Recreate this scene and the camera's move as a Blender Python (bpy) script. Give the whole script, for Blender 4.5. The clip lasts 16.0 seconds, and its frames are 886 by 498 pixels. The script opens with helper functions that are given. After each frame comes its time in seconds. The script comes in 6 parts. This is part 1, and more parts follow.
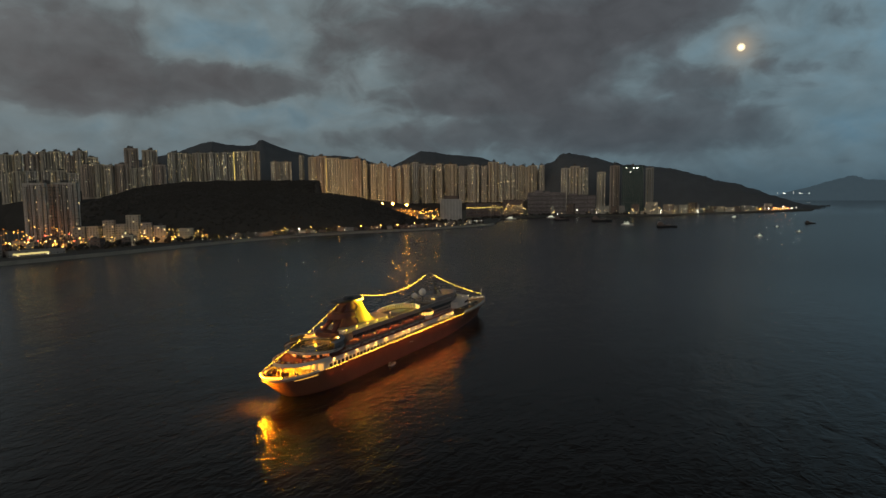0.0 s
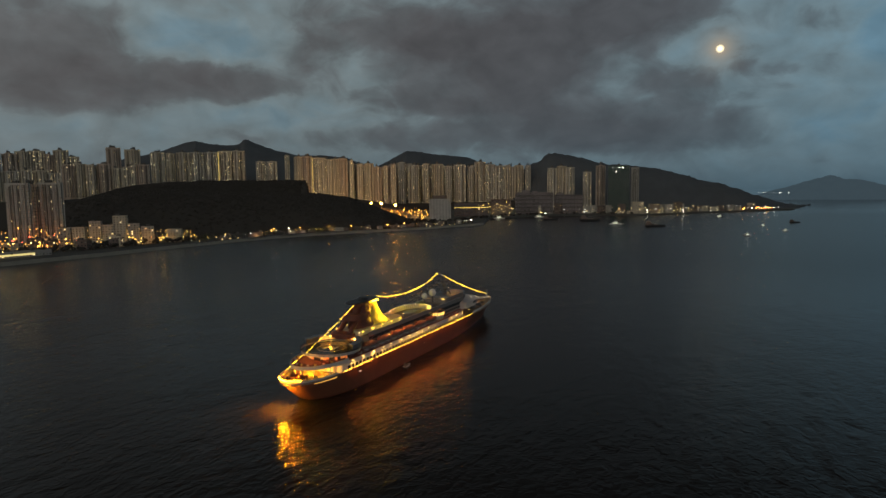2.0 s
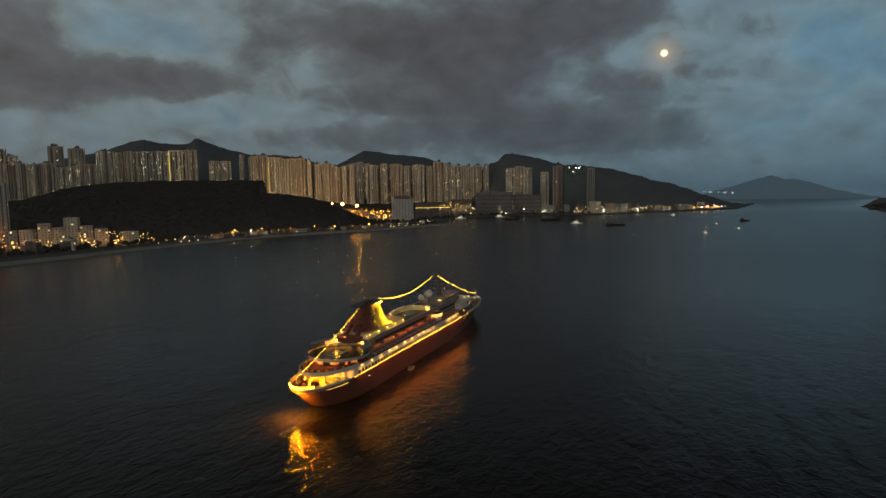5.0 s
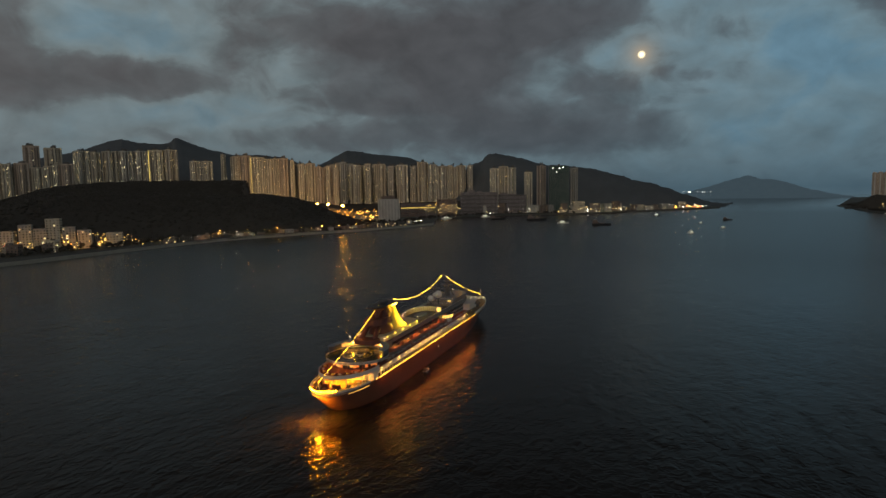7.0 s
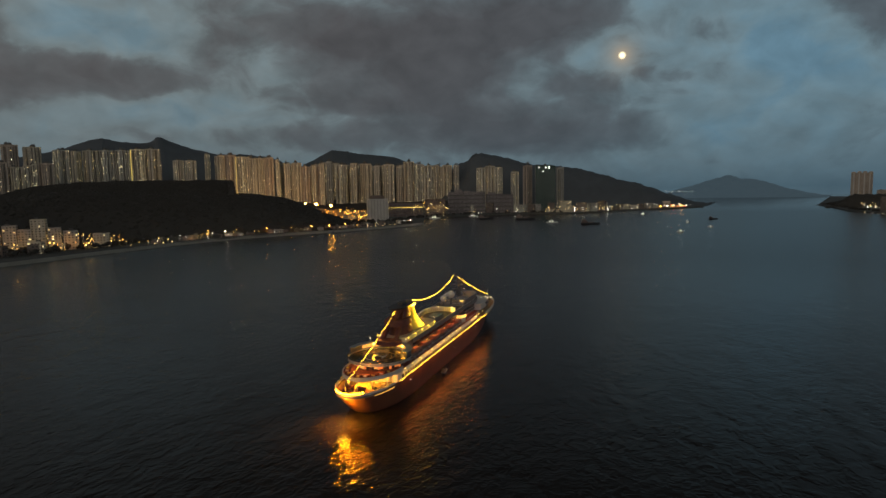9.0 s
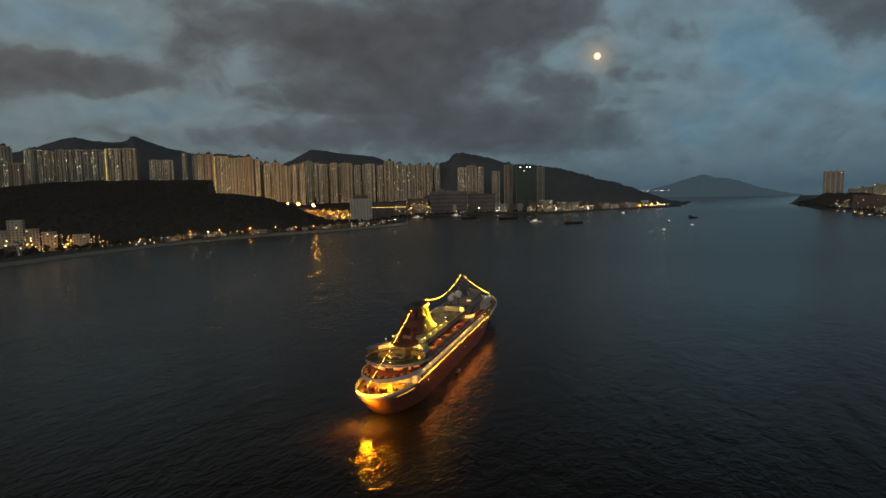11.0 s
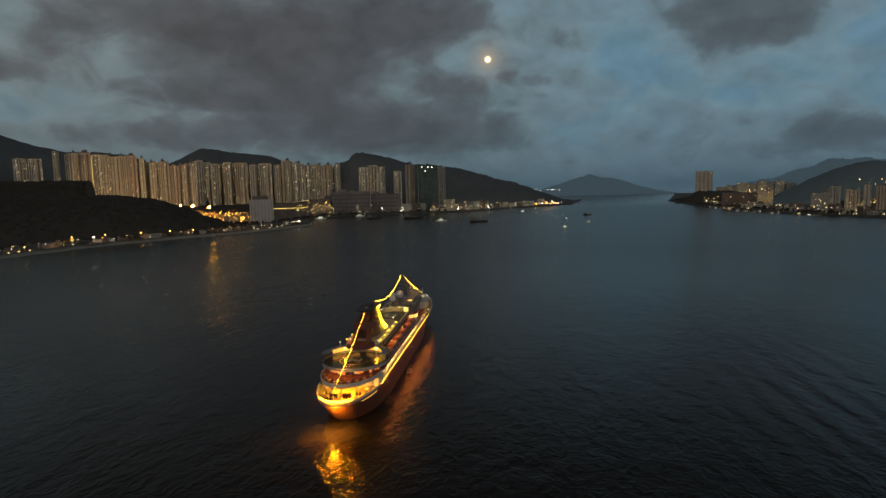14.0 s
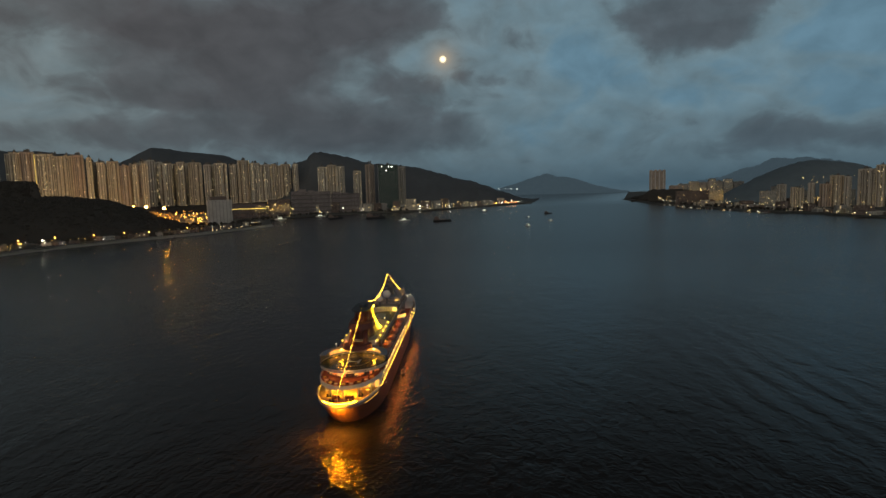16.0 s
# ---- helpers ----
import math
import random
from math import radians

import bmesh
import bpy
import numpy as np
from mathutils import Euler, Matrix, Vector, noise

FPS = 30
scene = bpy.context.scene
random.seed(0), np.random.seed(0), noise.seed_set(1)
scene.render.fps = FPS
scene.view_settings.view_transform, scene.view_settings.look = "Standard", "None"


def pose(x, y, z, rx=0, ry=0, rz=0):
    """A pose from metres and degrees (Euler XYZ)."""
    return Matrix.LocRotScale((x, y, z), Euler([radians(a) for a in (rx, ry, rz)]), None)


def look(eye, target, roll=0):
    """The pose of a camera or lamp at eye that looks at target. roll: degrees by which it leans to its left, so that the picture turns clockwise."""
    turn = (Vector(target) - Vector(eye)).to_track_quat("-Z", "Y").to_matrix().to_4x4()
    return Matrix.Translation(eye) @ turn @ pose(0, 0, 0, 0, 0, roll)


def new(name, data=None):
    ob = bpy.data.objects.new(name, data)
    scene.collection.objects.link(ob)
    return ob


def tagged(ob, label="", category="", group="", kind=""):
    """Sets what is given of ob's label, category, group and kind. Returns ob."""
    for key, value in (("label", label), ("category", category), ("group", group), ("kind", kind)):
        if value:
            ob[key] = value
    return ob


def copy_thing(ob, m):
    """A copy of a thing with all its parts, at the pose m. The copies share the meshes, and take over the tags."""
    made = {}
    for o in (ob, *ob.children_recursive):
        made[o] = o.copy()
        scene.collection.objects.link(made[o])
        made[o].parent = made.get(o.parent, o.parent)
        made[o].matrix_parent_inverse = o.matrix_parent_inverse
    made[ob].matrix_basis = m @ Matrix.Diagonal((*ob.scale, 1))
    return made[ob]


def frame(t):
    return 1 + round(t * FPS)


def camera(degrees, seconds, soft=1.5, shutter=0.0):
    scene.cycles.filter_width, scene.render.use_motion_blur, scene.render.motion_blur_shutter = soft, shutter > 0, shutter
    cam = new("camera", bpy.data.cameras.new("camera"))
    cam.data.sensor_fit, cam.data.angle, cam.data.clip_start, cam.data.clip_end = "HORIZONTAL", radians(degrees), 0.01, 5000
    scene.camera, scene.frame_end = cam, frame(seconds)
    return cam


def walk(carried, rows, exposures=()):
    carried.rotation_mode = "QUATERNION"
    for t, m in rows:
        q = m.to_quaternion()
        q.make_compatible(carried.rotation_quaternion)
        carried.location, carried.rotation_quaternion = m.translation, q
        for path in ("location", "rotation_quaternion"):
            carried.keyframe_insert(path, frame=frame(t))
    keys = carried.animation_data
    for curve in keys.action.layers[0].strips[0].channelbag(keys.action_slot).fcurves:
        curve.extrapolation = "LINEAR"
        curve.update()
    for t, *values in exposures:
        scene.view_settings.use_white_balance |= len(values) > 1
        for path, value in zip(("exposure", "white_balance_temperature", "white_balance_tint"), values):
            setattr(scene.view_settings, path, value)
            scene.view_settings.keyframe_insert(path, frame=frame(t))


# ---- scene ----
# ---------------------------------------------------------------- camera
SEA_LEVEL = 2.3
cam = camera(74.2, 16.0)
PATH = [
    (0, (154.91, -191.43, 77.56), (-809.8, 1550.0, -113.7), -0.61),
    (0.5, (151.66, -192.58, 77.55), (-804.8, 1553.4, -114.2), -0.63),
    (1, (148.43, -193.71, 77.55), (-797.8, 1557.8, -114.4), -0.66),
    (1.5, (145.20, -194.80, 77.54), (-788.9, 1563.2, -114.6), -0.67),
    (2, (141.92, -195.91, 77.55), (-773.7, 1571.8, -114.8), -0.68),
    (2.5, (138.58, -197.05, 77.55), (-760.2, 1579.2, -115.2), -0.70),
    (3, (135.17, -198.16, 77.55), (-744.4, 1587.7, -115.4), -0.72),
    (3.5, (131.71, -199.20, 77.55), (-724.4, 1598.0, -115.5), -0.74),
    (4, (128.19, -200.15, 77.55), (-696.5, 1611.7, -115.7), -0.76),
    (6.5, (110.27, -204.29, 77.67), (-616.3, 1648.9, -116.5), -0.84),
    (7, (106.69, -205.08, 77.70), (-606.5, 1653.3, -116.6), -0.86),
    (7.5, (103.11, -205.88, 77.72), (-599.2, 1656.6, -116.8), -0.86),
    (8, (99.50, -206.73, 77.73), (-590.7, 1660.2, -117.6), -0.87),
    (8.5, (95.87, -207.59, 77.76), (-579.1, 1664.9, -117.9), -0.89),
    (9, (92.27, -208.47, 77.78), (-566.7, 1669.6, -118.4), -0.91),
    (11.5, (74.68, -212.82, 77.92), (-471.5, 1700.8, -121.6), -1.03),
    (12, (71.19, -213.61, 77.93), (-418.6, 1715.1, -122.5), -1.05),
    (12.5, (67.68, -214.31, 77.93), (-361.7, 1728.6, -123.8), -1.12),
    (13, (64.15, -214.86, 77.93), (-303.8, 1740.5, -124.9), -1.18),
    (13.5, (60.63, -215.23, 77.92), (-245.8, 1750.6, -126.4), -1.25),
    (14, (57.13, -215.44, 77.91), (-190.2, 1758.5, -127.8), -1.32),
    (14.5, (53.63, -215.55, 77.88), (-137.6, 1764.5, -129.4), -1.37),
    (15, (50.02, -215.62, 77.85), (-86.9, 1768.7, -130.9), -1.43),
    (15.5, (46.31, -215.70, 77.82), (-68.9, 1769.9, -131.9), -1.49),
    (16, (42.55, -215.79, 77.79), (-59.8, 1770.5, -132.8), -1.54),
]

walk(cam, [(row[0], look(*row[1:])) for row in PATH])

# ---------------------------------------------------------------- node helpers


class Nodes:
    """A thin writer for node trees."""

    def __init__(self, tree):
        self.tree = tree
        tree.nodes.clear()

    def add(self, kind, **props):
        node = self.tree.nodes.new(kind)
        for key, value in props.items():
            if key == "operation":
                node.operation = value
            elif key == "blend_type":
                node.blend_type = value
            elif key == "data_type":
                node.data_type = value
            elif key == "noise_dimensions":
                node.noise_dimensions = value
        return node

    def link(self, a, b):
        self.tree.links.new(a, b)

    def put(self, socket, value):
        if hasattr(value, "is_linked"):
            self.link(value, socket)
        else:
            socket.default_value = value

    def math(self, op, a, b=0.0, c=0.0):
        n = self.add("ShaderNodeMath", operation=op)
        self.put(n.inputs[0], a)
        self.put(n.inputs[1], b)
        self.put(n.inputs[2], c)
        return n.outputs[0]

    def noise(self, vector, scale, detail=4.0, rough=0.55, distortion=0.0):
        n = self.add("ShaderNodeTexNoise")
        if vector is not None:
            self.link(vector, n.inputs["Vector"])
        n.inputs["Scale"].default_value = scale
        n.inputs["Detail"].default_value = detail
        n.inputs["Roughness"].default_value = rough
        n.inputs["Distortion"].default_value = distortion
        return n.outputs["Fac"]

    def ramp(self, fac, stops):
        n = self.add("ShaderNodeValToRGB")
        while len(n.color_ramp.elements) < len(stops):
            n.color_ramp.elements.new(0.5)
        for e, (p, c) in zip(n.color_ramp.elements, stops):
            e.position, e.color = p, (*c, 1)
        self.put(n.inputs[0], fac)
        return n.outputs[0]

    def mix(self, fac, a, b, blend="MIX"):
        n = self.add("ShaderNodeMix", data_type="RGBA", blend_type=blend)
        self.put(n.inputs[0], fac)
        self.put(n.inputs[6], a if hasattr(a, "is_linked") else (*a, 1))
        self.put(n.inputs[7], b if hasattr(b, "is_linked") else (*b, 1))
        return n.outputs[2]


# ---------------------------------------------------------------- dusk sky with broken cloud and a risen moon
MOON = Vector((-0.0424, 0.9777, 0.2061)).normalized()
world = bpy.data.worlds.new("dusk")
scene.world = world
world.use_nodes = True
w = Nodes(world.node_tree)
coord = w.add("ShaderNodeTexCoord")
sep = w.add("ShaderNodeSeparateXYZ")
w.link(coord.outputs["Generated"], sep.inputs[0])
dx, dy, dz = sep.outputs
azimuth = w.math("MULTIPLY", w.math("ARCTAN2", dx, dy), 180 / math.pi)
elevation = w.math("MULTIPLY", w.math("ARCSINE", dz), 180 / math.pi)
flat = w.add("ShaderNodeCombineXYZ")
w.link(w.math("MULTIPLY", azimuth, 0.050), flat.inputs[0])
w.link(w.math("MULTIPLY", elevation, 0.074), flat.inputs[1])
warp1 = w.math("MULTIPLY", w.math("SUBTRACT", w.noise(flat.outputs[0], 2.6, 7, 0.54), 0.5), 7.0)
shifted = w.add("ShaderNodeCombineXYZ")
w.link(w.math("MULTIPLY_ADD", azimuth, 0.050, 7.3), shifted.inputs[0])
w.link(w.math("MULTIPLY_ADD", elevation, 0.074, 2.1), shifted.inputs[1])
warp2 = w.math("MULTIPLY", w.math("SUBTRACT", w.noise(shifted.outputs[0], 3.4, 7, 0.54), 0.5), 3.6)
a_w = w.math("ADD", azimuth, warp1)
e_w = w.math("ADD", elevation, warp2)
density = w.math("MULTIPLY_ADD", w.noise(flat.outputs[0], 4.4, 8, 0.52, 0.6), 0.84, -0.09)


def cloud(bearing, foot, half, high, amount):
    """One cloud mass with a flat foot and a soft top, in degrees; a clear gap where amount is below zero."""
    global density
    u = w.math("DIVIDE", w.math("SUBTRACT", a_w, bearing), half)
    up = w.math("SUBTRACT", e_w, foot + high * 0.35)
    v = w.math("MAXIMUM", w.math("DIVIDE", up, high * 0.62), w.math("DIVIDE", up, -high * 0.36))
    r2 = w.math("ADD", w.math("POWER", w.math("ABSOLUTE", u), 2.6), w.math("POWER", w.math("ABSOLUTE", v), 2.6))
    density = w.math("MULTIPLY_ADD", w.math("POWER", 2.71828, w.math("MULTIPLY", r2, -0.7)), amount, density)


cloud(-59.7, 7.3, 7.7, 5.3, 0.55)
cloud(-47.6, 8.3, 5.8, 3.0, 0.32)
cloud(-62.2, 12.6, 4.8, 3.3, 0.25)
cloud(-38.5, 9.0, 6.3, 3.2, 0.18)
cloud(-26.0, 13.0, 10.5, 4.1, 0.50)
cloud(-21.5, 9.5, 8.0, 5.2, 0.55)
cloud(-12.0, 13.6, 6.0, 4.2, 0.50)
cloud(-26.7, 7.4, 7.3, 2.0, 0.4)
cloud(-12.9, 3.8, 9.7, 3.4, 0.44)
cloud(-16.0, 8.0, 7.0, 5.5, 0.26)
cloud(-18.0, 5.4, 9.0, 3.4, 0.18)
cloud(-9.0, 12.5, 5.0, 4.0, 0.20)
cloud(-31.7, 4.3, 9.2, 3.0, 0.22)
cloud(-17.3, 7.6, 2.1, 3.8, 0.3)
cloud(-6.5, 8.6, 3.0, 2.4, 0.26)
cloud(-0.6, 9.3, 1.0, 1.5, 0.22)
cloud(2.0, 9.2, 0.9, 1.3, 0.22)
cloud(-5.8, 14.2, 2.7, 2.7, 0.2)
cloud(20.5, 11.2, 6.2, 5.0, 0.44)
cloud(5.1, 12.4, 2.0, 2.4, 0.12)
cloud(29.2, 2.4, 7.1, 2.6, 0.30)
cloud(26.1, 5.7, 2.3, 2.5, 0.16)
cloud(-9.7, 3.8, 8.0, 4.5, 0.2)
cloud(18.1, 8.2, 1.4, 2.9, 0.2)
cloud(-49.6, 11.6, 4.9, 3.7, -0.36)
cloud(-41.2, 6.1, 7.2, 2.6, -0.25)
cloud(-11.6, 7.6, 3.7, 4.6, -0.22)
cloud(-4.5, 10.4, 2.0, 2.7, -0.2)
cloud(-59.5, 5.2, 6.0, 1.7, -0.12)
cloud(10.2, 8.1, 3.3, 7.3, -0.35)
cloud(18.8, 6.5, 5.8, 4.3, -0.25)
cloud(31.6, 10.2, 4.2, 5.0, -0.55)
cloud(31.4, 5.6, 4.5, 3.4, -0.5)
cloud(7.1, 3.8, 3.4, 3.1, -0.22)
cloud(-37.6, 9.1, 4.2, 2.0, -0.1)
sky = w.ramp(density, [
    (0.00, (0.140, 0.212, 0.252)), (0.20, (0.168, 0.222, 0.242)), (0.37, (0.160, 0.197, 0.207)),
    (0.48, (0.122, 0.142, 0.149)), (0.60, (0.101, 0.108, 0.113)), (0.95, (0.078, 0.076, 0.079)),
])
# billows inside the cloud, lit a little from the west
billow = w.math("MULTIPLY_ADD", w.noise(shifted.outputs[0], 6.0, 6, 0.50, 0.3), 1.05, 0.475)
lit = w.add("ShaderNodeCombineXYZ")
for k in range(3):
    w.link(billow, lit.inputs[k])
sky = w.mix(0.7, sky, w.mix(1.0, sky, lit.outputs[0], "MULTIPLY"))
haze = w.math("POWER", 2.71828, w.math("MULTIPLY", w.math("ABSOLUTE", elevation), -0.23))
sky = w.mix(w.math("MULTIPLY", haze, 0.88), sky, (0.058, 0.087, 0.104))
# clearer, bluer air towards the open sea
open_sea = w.math("MINIMUM", w.math("MAXIMUM", w.math("MULTIPLY_ADD", azimuth, 0.02, 0.75), 0.0), 1.0)
sky = w.mix(open_sea, sky, w.mix(1.0, sky, (0.88, 1.06, 1.18), "MULTIPLY"))
# unseen darker sky added overhead, keeps the near water dark
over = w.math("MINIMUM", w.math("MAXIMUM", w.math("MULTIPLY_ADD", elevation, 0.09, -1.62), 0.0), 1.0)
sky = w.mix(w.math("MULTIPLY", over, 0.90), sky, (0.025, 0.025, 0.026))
# assumed afterglow of the set sun, unseen behind in the west, brightens the facades
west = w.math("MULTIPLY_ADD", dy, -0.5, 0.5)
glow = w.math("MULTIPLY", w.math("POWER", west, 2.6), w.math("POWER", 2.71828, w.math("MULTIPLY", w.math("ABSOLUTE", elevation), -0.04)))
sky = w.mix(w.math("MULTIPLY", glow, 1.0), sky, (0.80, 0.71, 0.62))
# the moon and the thin cloud that it lights
dot = w.add("ShaderNodeVectorMath", operation="DOT_PRODUCT")
w.link(coord.outputs["Generated"], dot.inputs[0])
dot.inputs[1].default_value = MOON
angle = w.math("MULTIPLY", w.math("ARCCOSINE", w.math("MINIMUM", dot.outputs["Value"], 1.0)), 180 / math.pi)
disc = w.math("MULTIPLY", w.math("SUBTRACT", 0.36, angle), 4.2)
disc = w.math("MINIMUM", w.math("MAXIMUM", disc, 0.0), 1.0)
corona = w.math("POWER", 2.71828, w.math("MULTIPLY", angle, -1.5))
sky = w.mix(w.math("MULTIPLY", corona, 0.8), sky, (0.60, 0.42, 0.24))
sky = w.mix(disc, sky, (2.2, 1.85, 1.15))
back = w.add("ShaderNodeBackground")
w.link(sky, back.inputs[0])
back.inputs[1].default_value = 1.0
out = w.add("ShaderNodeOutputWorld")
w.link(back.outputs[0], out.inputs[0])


# ---------------------------------------------------------------- lamps
def lamp(name, at, watts, colour, size=0.3, kind="POINT", to=None, spot=60):
    data = bpy.data.lights.new(name, kind)
    data.energy, data.color, data.shadow_soft_size = watts, colour, size
    if kind == "SPOT":
        data.spot_size, data.spot_blend = radians(spot), 0.5
    ob = new(name, data)
    ob.matrix_world = look(at, to) if to is not None else pose(*at)
    return ob


AMBER = (1.0, 0.30, 0.04)
GOLD = (1.0, 0.38, 0.006)
ORANGE = (1.0, 0.24, 0.03)
STREET_WARM = (1.0, 0.61, 0.25)

lamp("funnel_flood", (9.5, 23.0, 24.2), 46000, (1.0, 0.60, 0.02), 0.3, "SPOT", (1.0, 11.5, 26.6), 48)
lamp("stern_flood", (-2.2, -32.5, 13.6), 4800, (1.0, 0.46, 0.01), 0.4)
lamp("stern_flood", (2.2, -32.5, 13.6), 4800, (1.0, 0.46, 0.01), 0.4)
# fill lamp added off the stern to brighten the counter
lamp("stern_counter_flood", (0.0, -45.3, 8.4), 7500, (1.0, 0.44, 0.01), 0.5)
lamp("deck_lamp", (-5.9, -10.6, 20.1), 700, GOLD, 0.25)
lamp("deck_lamp", (5.9, -10.6, 20.1), 600, GOLD, 0.25)
lamp("deck_lamp", (0.0, -31.5, 16.8), 420, (1.0, 0.34, 0.05), 0.3)
lamp("deck_lamp", (6.5, -27.0, 16.8), 160, (1.0, 0.34, 0.05), 0.3)
lamp("deck_lamp", (-6.5, -27.0, 16.8), 160, (1.0, 0.34, 0.05), 0.3)
lamp("deck_lamp", (-3.0, 44.0, 22.0), 300, (1.0, 0.66, 0.04), 0.3)
lamp("deck_lamp", (3.6, 49.5, 22.0), 300, (1.0, 0.66, 0.04), 0.3)
lamp("deck_lamp", (-3.0, 33.0, 22.2), 110, (1.0, 0.55, 0.08), 0.3)
lamp("deck_lamp", (0.0, 118.0, 15.0), 600, AMBER, 0.3)
# the next two orange lamps are added fills that warm the upper decks
lamp("deck_lamp", (-4.5, 30.0, 23.5), 900, ORANGE, 0.3)
lamp("deck_lamp", (-4.0, -9.0, 24.0), 420, ORANGE, 0.3)
lamp("deck_lamp", (3.5, 84.0, 26.0), 600, AMBER, 0.3)
PROMENADE = (-18, -11, -3.5, 3.5, 9.4, 17.4, 24.4, 31, 36, 42, 48, 66.3, 73.4, 79.5, 88)
for side in (1, -1):
    for y in PROMENADE:
        lamp("promenade_lamp", (side * 10.95, y, 14.45), 1000, (1.0, 0.46, 0.08), 0.12, "SPOT", (side * 10.3, y, 12.4), 140).data.spot_blend = 1.0
    # the unbroken light line under the windows, thrown down the hull on to the water
    strip = lamp("deck_edge_light", (side * 11.0, 34, 11.25), 2300, (1.0, 0.18, 0.025), kind="AREA", to=(side * 16.5, 34, 2.3))
    strip.data.shape, strip.data.size, strip.data.size_y = "RECTANGLE", 112.0, 0.25
for k in range(5):
    lamp("deck_globe_light", (7.3, -5.5 + 7.2 * k, 22.3), 130, (1.0, 0.66, 0.06), 0.2)
# long strips without fixtures, added to wash the lifeboats red-orange
for side in (1, -1):
    strip = lamp("boat_deck_light", (side * 7.55, 38, 19.35), 1100, (1.0, 0.21, 0.035), kind="AREA", to=(side * 10.4, 38, 17.9))
    strip.data.shape, strip.data.size, strip.data.size_y = "RECTANGLE", 84.0, 0.2
# flood masts and street lighting on the shore
FLOODS = [(-698, 1036, 53), (-680, 1055, 51), (-650, 1074, 47)]
for p in FLOODS:
    lamp("quarry_flood", (p[0] + 8, p[1] - 10, p[2] + 6), 8000, (1.0, 0.30, 0.04), 2.0, "SPOT", (-655, 1085, 0), 120)
# added spot for the orange floodlight glow on the hill towers
lamp("road_lighting", (-800, 1340, 14), 300000, (1.0, 0.42, 0.09), 3.0, "SPOT", (-1020, 1640, 50), 110)
for x, y in ((-600, 482), (-592, 540), (-577, 610), (-550, 680), (-522, 742), (-494, 800), (-468, 862), (-446, 930)):
    lamp("coast_road_light", (x, y, 10), 2200, (1.0, 0.62, 0.28), 0.4, "SPOT", (x - 16, y + 7, 5), 140)
lamp("quay_flood", (742, 1500, 8), 14000, (1.0, 0.50, 0.06), 1.0)
# added downward fill lamp makes the glow patch on the water
lamp("stern_water_flood", (0.0, -45.2, 10.2), 30000, (1.0, 0.36, 0.03), 0.4, "SPOT", (-0.3, -45.2, 2.3), 124).data.spot_blend = 1.0
lamp("quarry_flood", (-640, 1050, 50), 14000, (1.0, 0.36, 0.05), 2.0, "SPOT", (-640, 1092, 0), 110)
# street lighting thrown on the towers from the roads at their feet
for at, to, watts, spread in [((-900, 1380, 12), (-1110, 1590, 70), 520000, 100), ((-1060, 1330, 30), (-1230, 1500, 100), 400000, 90), ((-760, 1500, 12), (-960, 1900, 60), 240000, 110),
                              ((-640, 1650, 12), (-760, 2130, 80), 250000, 100)]:
    lamp("road_lighting", at, watts, STREET_WARM, 3.0, "SPOT", to, spread)
for at in [(-668, 318, 22), (-648, 372, 18), (-740, 250, 24)]:
    lamp("village_lamp", at, 2600, (1.0, 0.46, 0.12), 0.8, "SPOT", (at[0] - 45, at[1] + 12, 10), 140)
for at in [(-688, 284, 10), (-676, 312, 9), (-664, 336, 9), (-652, 360, 9), (-640, 392, 9), (-700, 262, 10)]:
    lamp("village_lamp", at, 3600, (1.0, 0.44, 0.09), 0.6, "SPOT", (at[0] - 30, at[1] + 12, 7), 150)
for at in [(-728, 196, 20), (-752, 262, 22), (-790, 310, 22)]:
    lamp("village_lamp", at, 7000, (1.0, 0.26, 0.05), 0.8, "SPOT", (at[0] - 25, at[1] + 10, 4), 150)
# unseen spot added to brighten the far shore towers
lamp("road_lighting", (805, 1040, 10), 60000, STREET_WARM, 2.0, "SPOT", (960, 1215, 40), 90)

# ---------------------------------------------------------------- materials


def principled(name):
    m = bpy.data.materials.new(name)
    m.use_nodes = True
    n = Nodes(m.node_tree)
    b = n.add("ShaderNodeBsdfPrincipled")
    o = n.add("ShaderNodeOutputMaterial")
    n.link(b.outputs[0], o.inputs[0])
    return m, n, b


def surface(name, colour, rough=0.6, metal=0.0, grain=1.0, stain=0.15, bump=0.15, specular=0.5):
    """Paint, concrete and the like: a base colour with stains at one scale and grain at another."""
    m, n, b = principled(name)
    pos = n.add("ShaderNodeNewGeometry").outputs["Position"]
    big = n.noise(pos, 0.12 * grain, 4, 0.6)
    small = n.noise(pos, 1.7 * grain, 6, 0.65)
    lo = tuple(c * (1 - stain * 1.6) for c in colour)
    hi = tuple(min(1, c * (1 + stain)) for c in colour)
    col = n.mix(big, lo, hi)
    col = n.mix(n.math("MULTIPLY", small, stain), col, tuple(c * 0.6 for c in colour))
    n.link(col, b.inputs["Base Color"])
    b.inputs["Roughness"].default_value = rough
    n.link(n.math("MULTIPLY_ADD", small, 0.2, rough - 0.1), b.inputs["Roughness"])
    b.inputs["Metallic"].default_value = metal
    b.inputs["Specular IOR Level"].default_value = specular
    if bump:
        bn = n.add("ShaderNodeBump")
        bn.inputs["Strength"].default_value = bump
        bn.inputs["Distance"].default_value = 0.05
        n.link(small, bn.inputs["Height"])
        n.link(bn.outputs[0], b.inputs["Normal"])
    return m


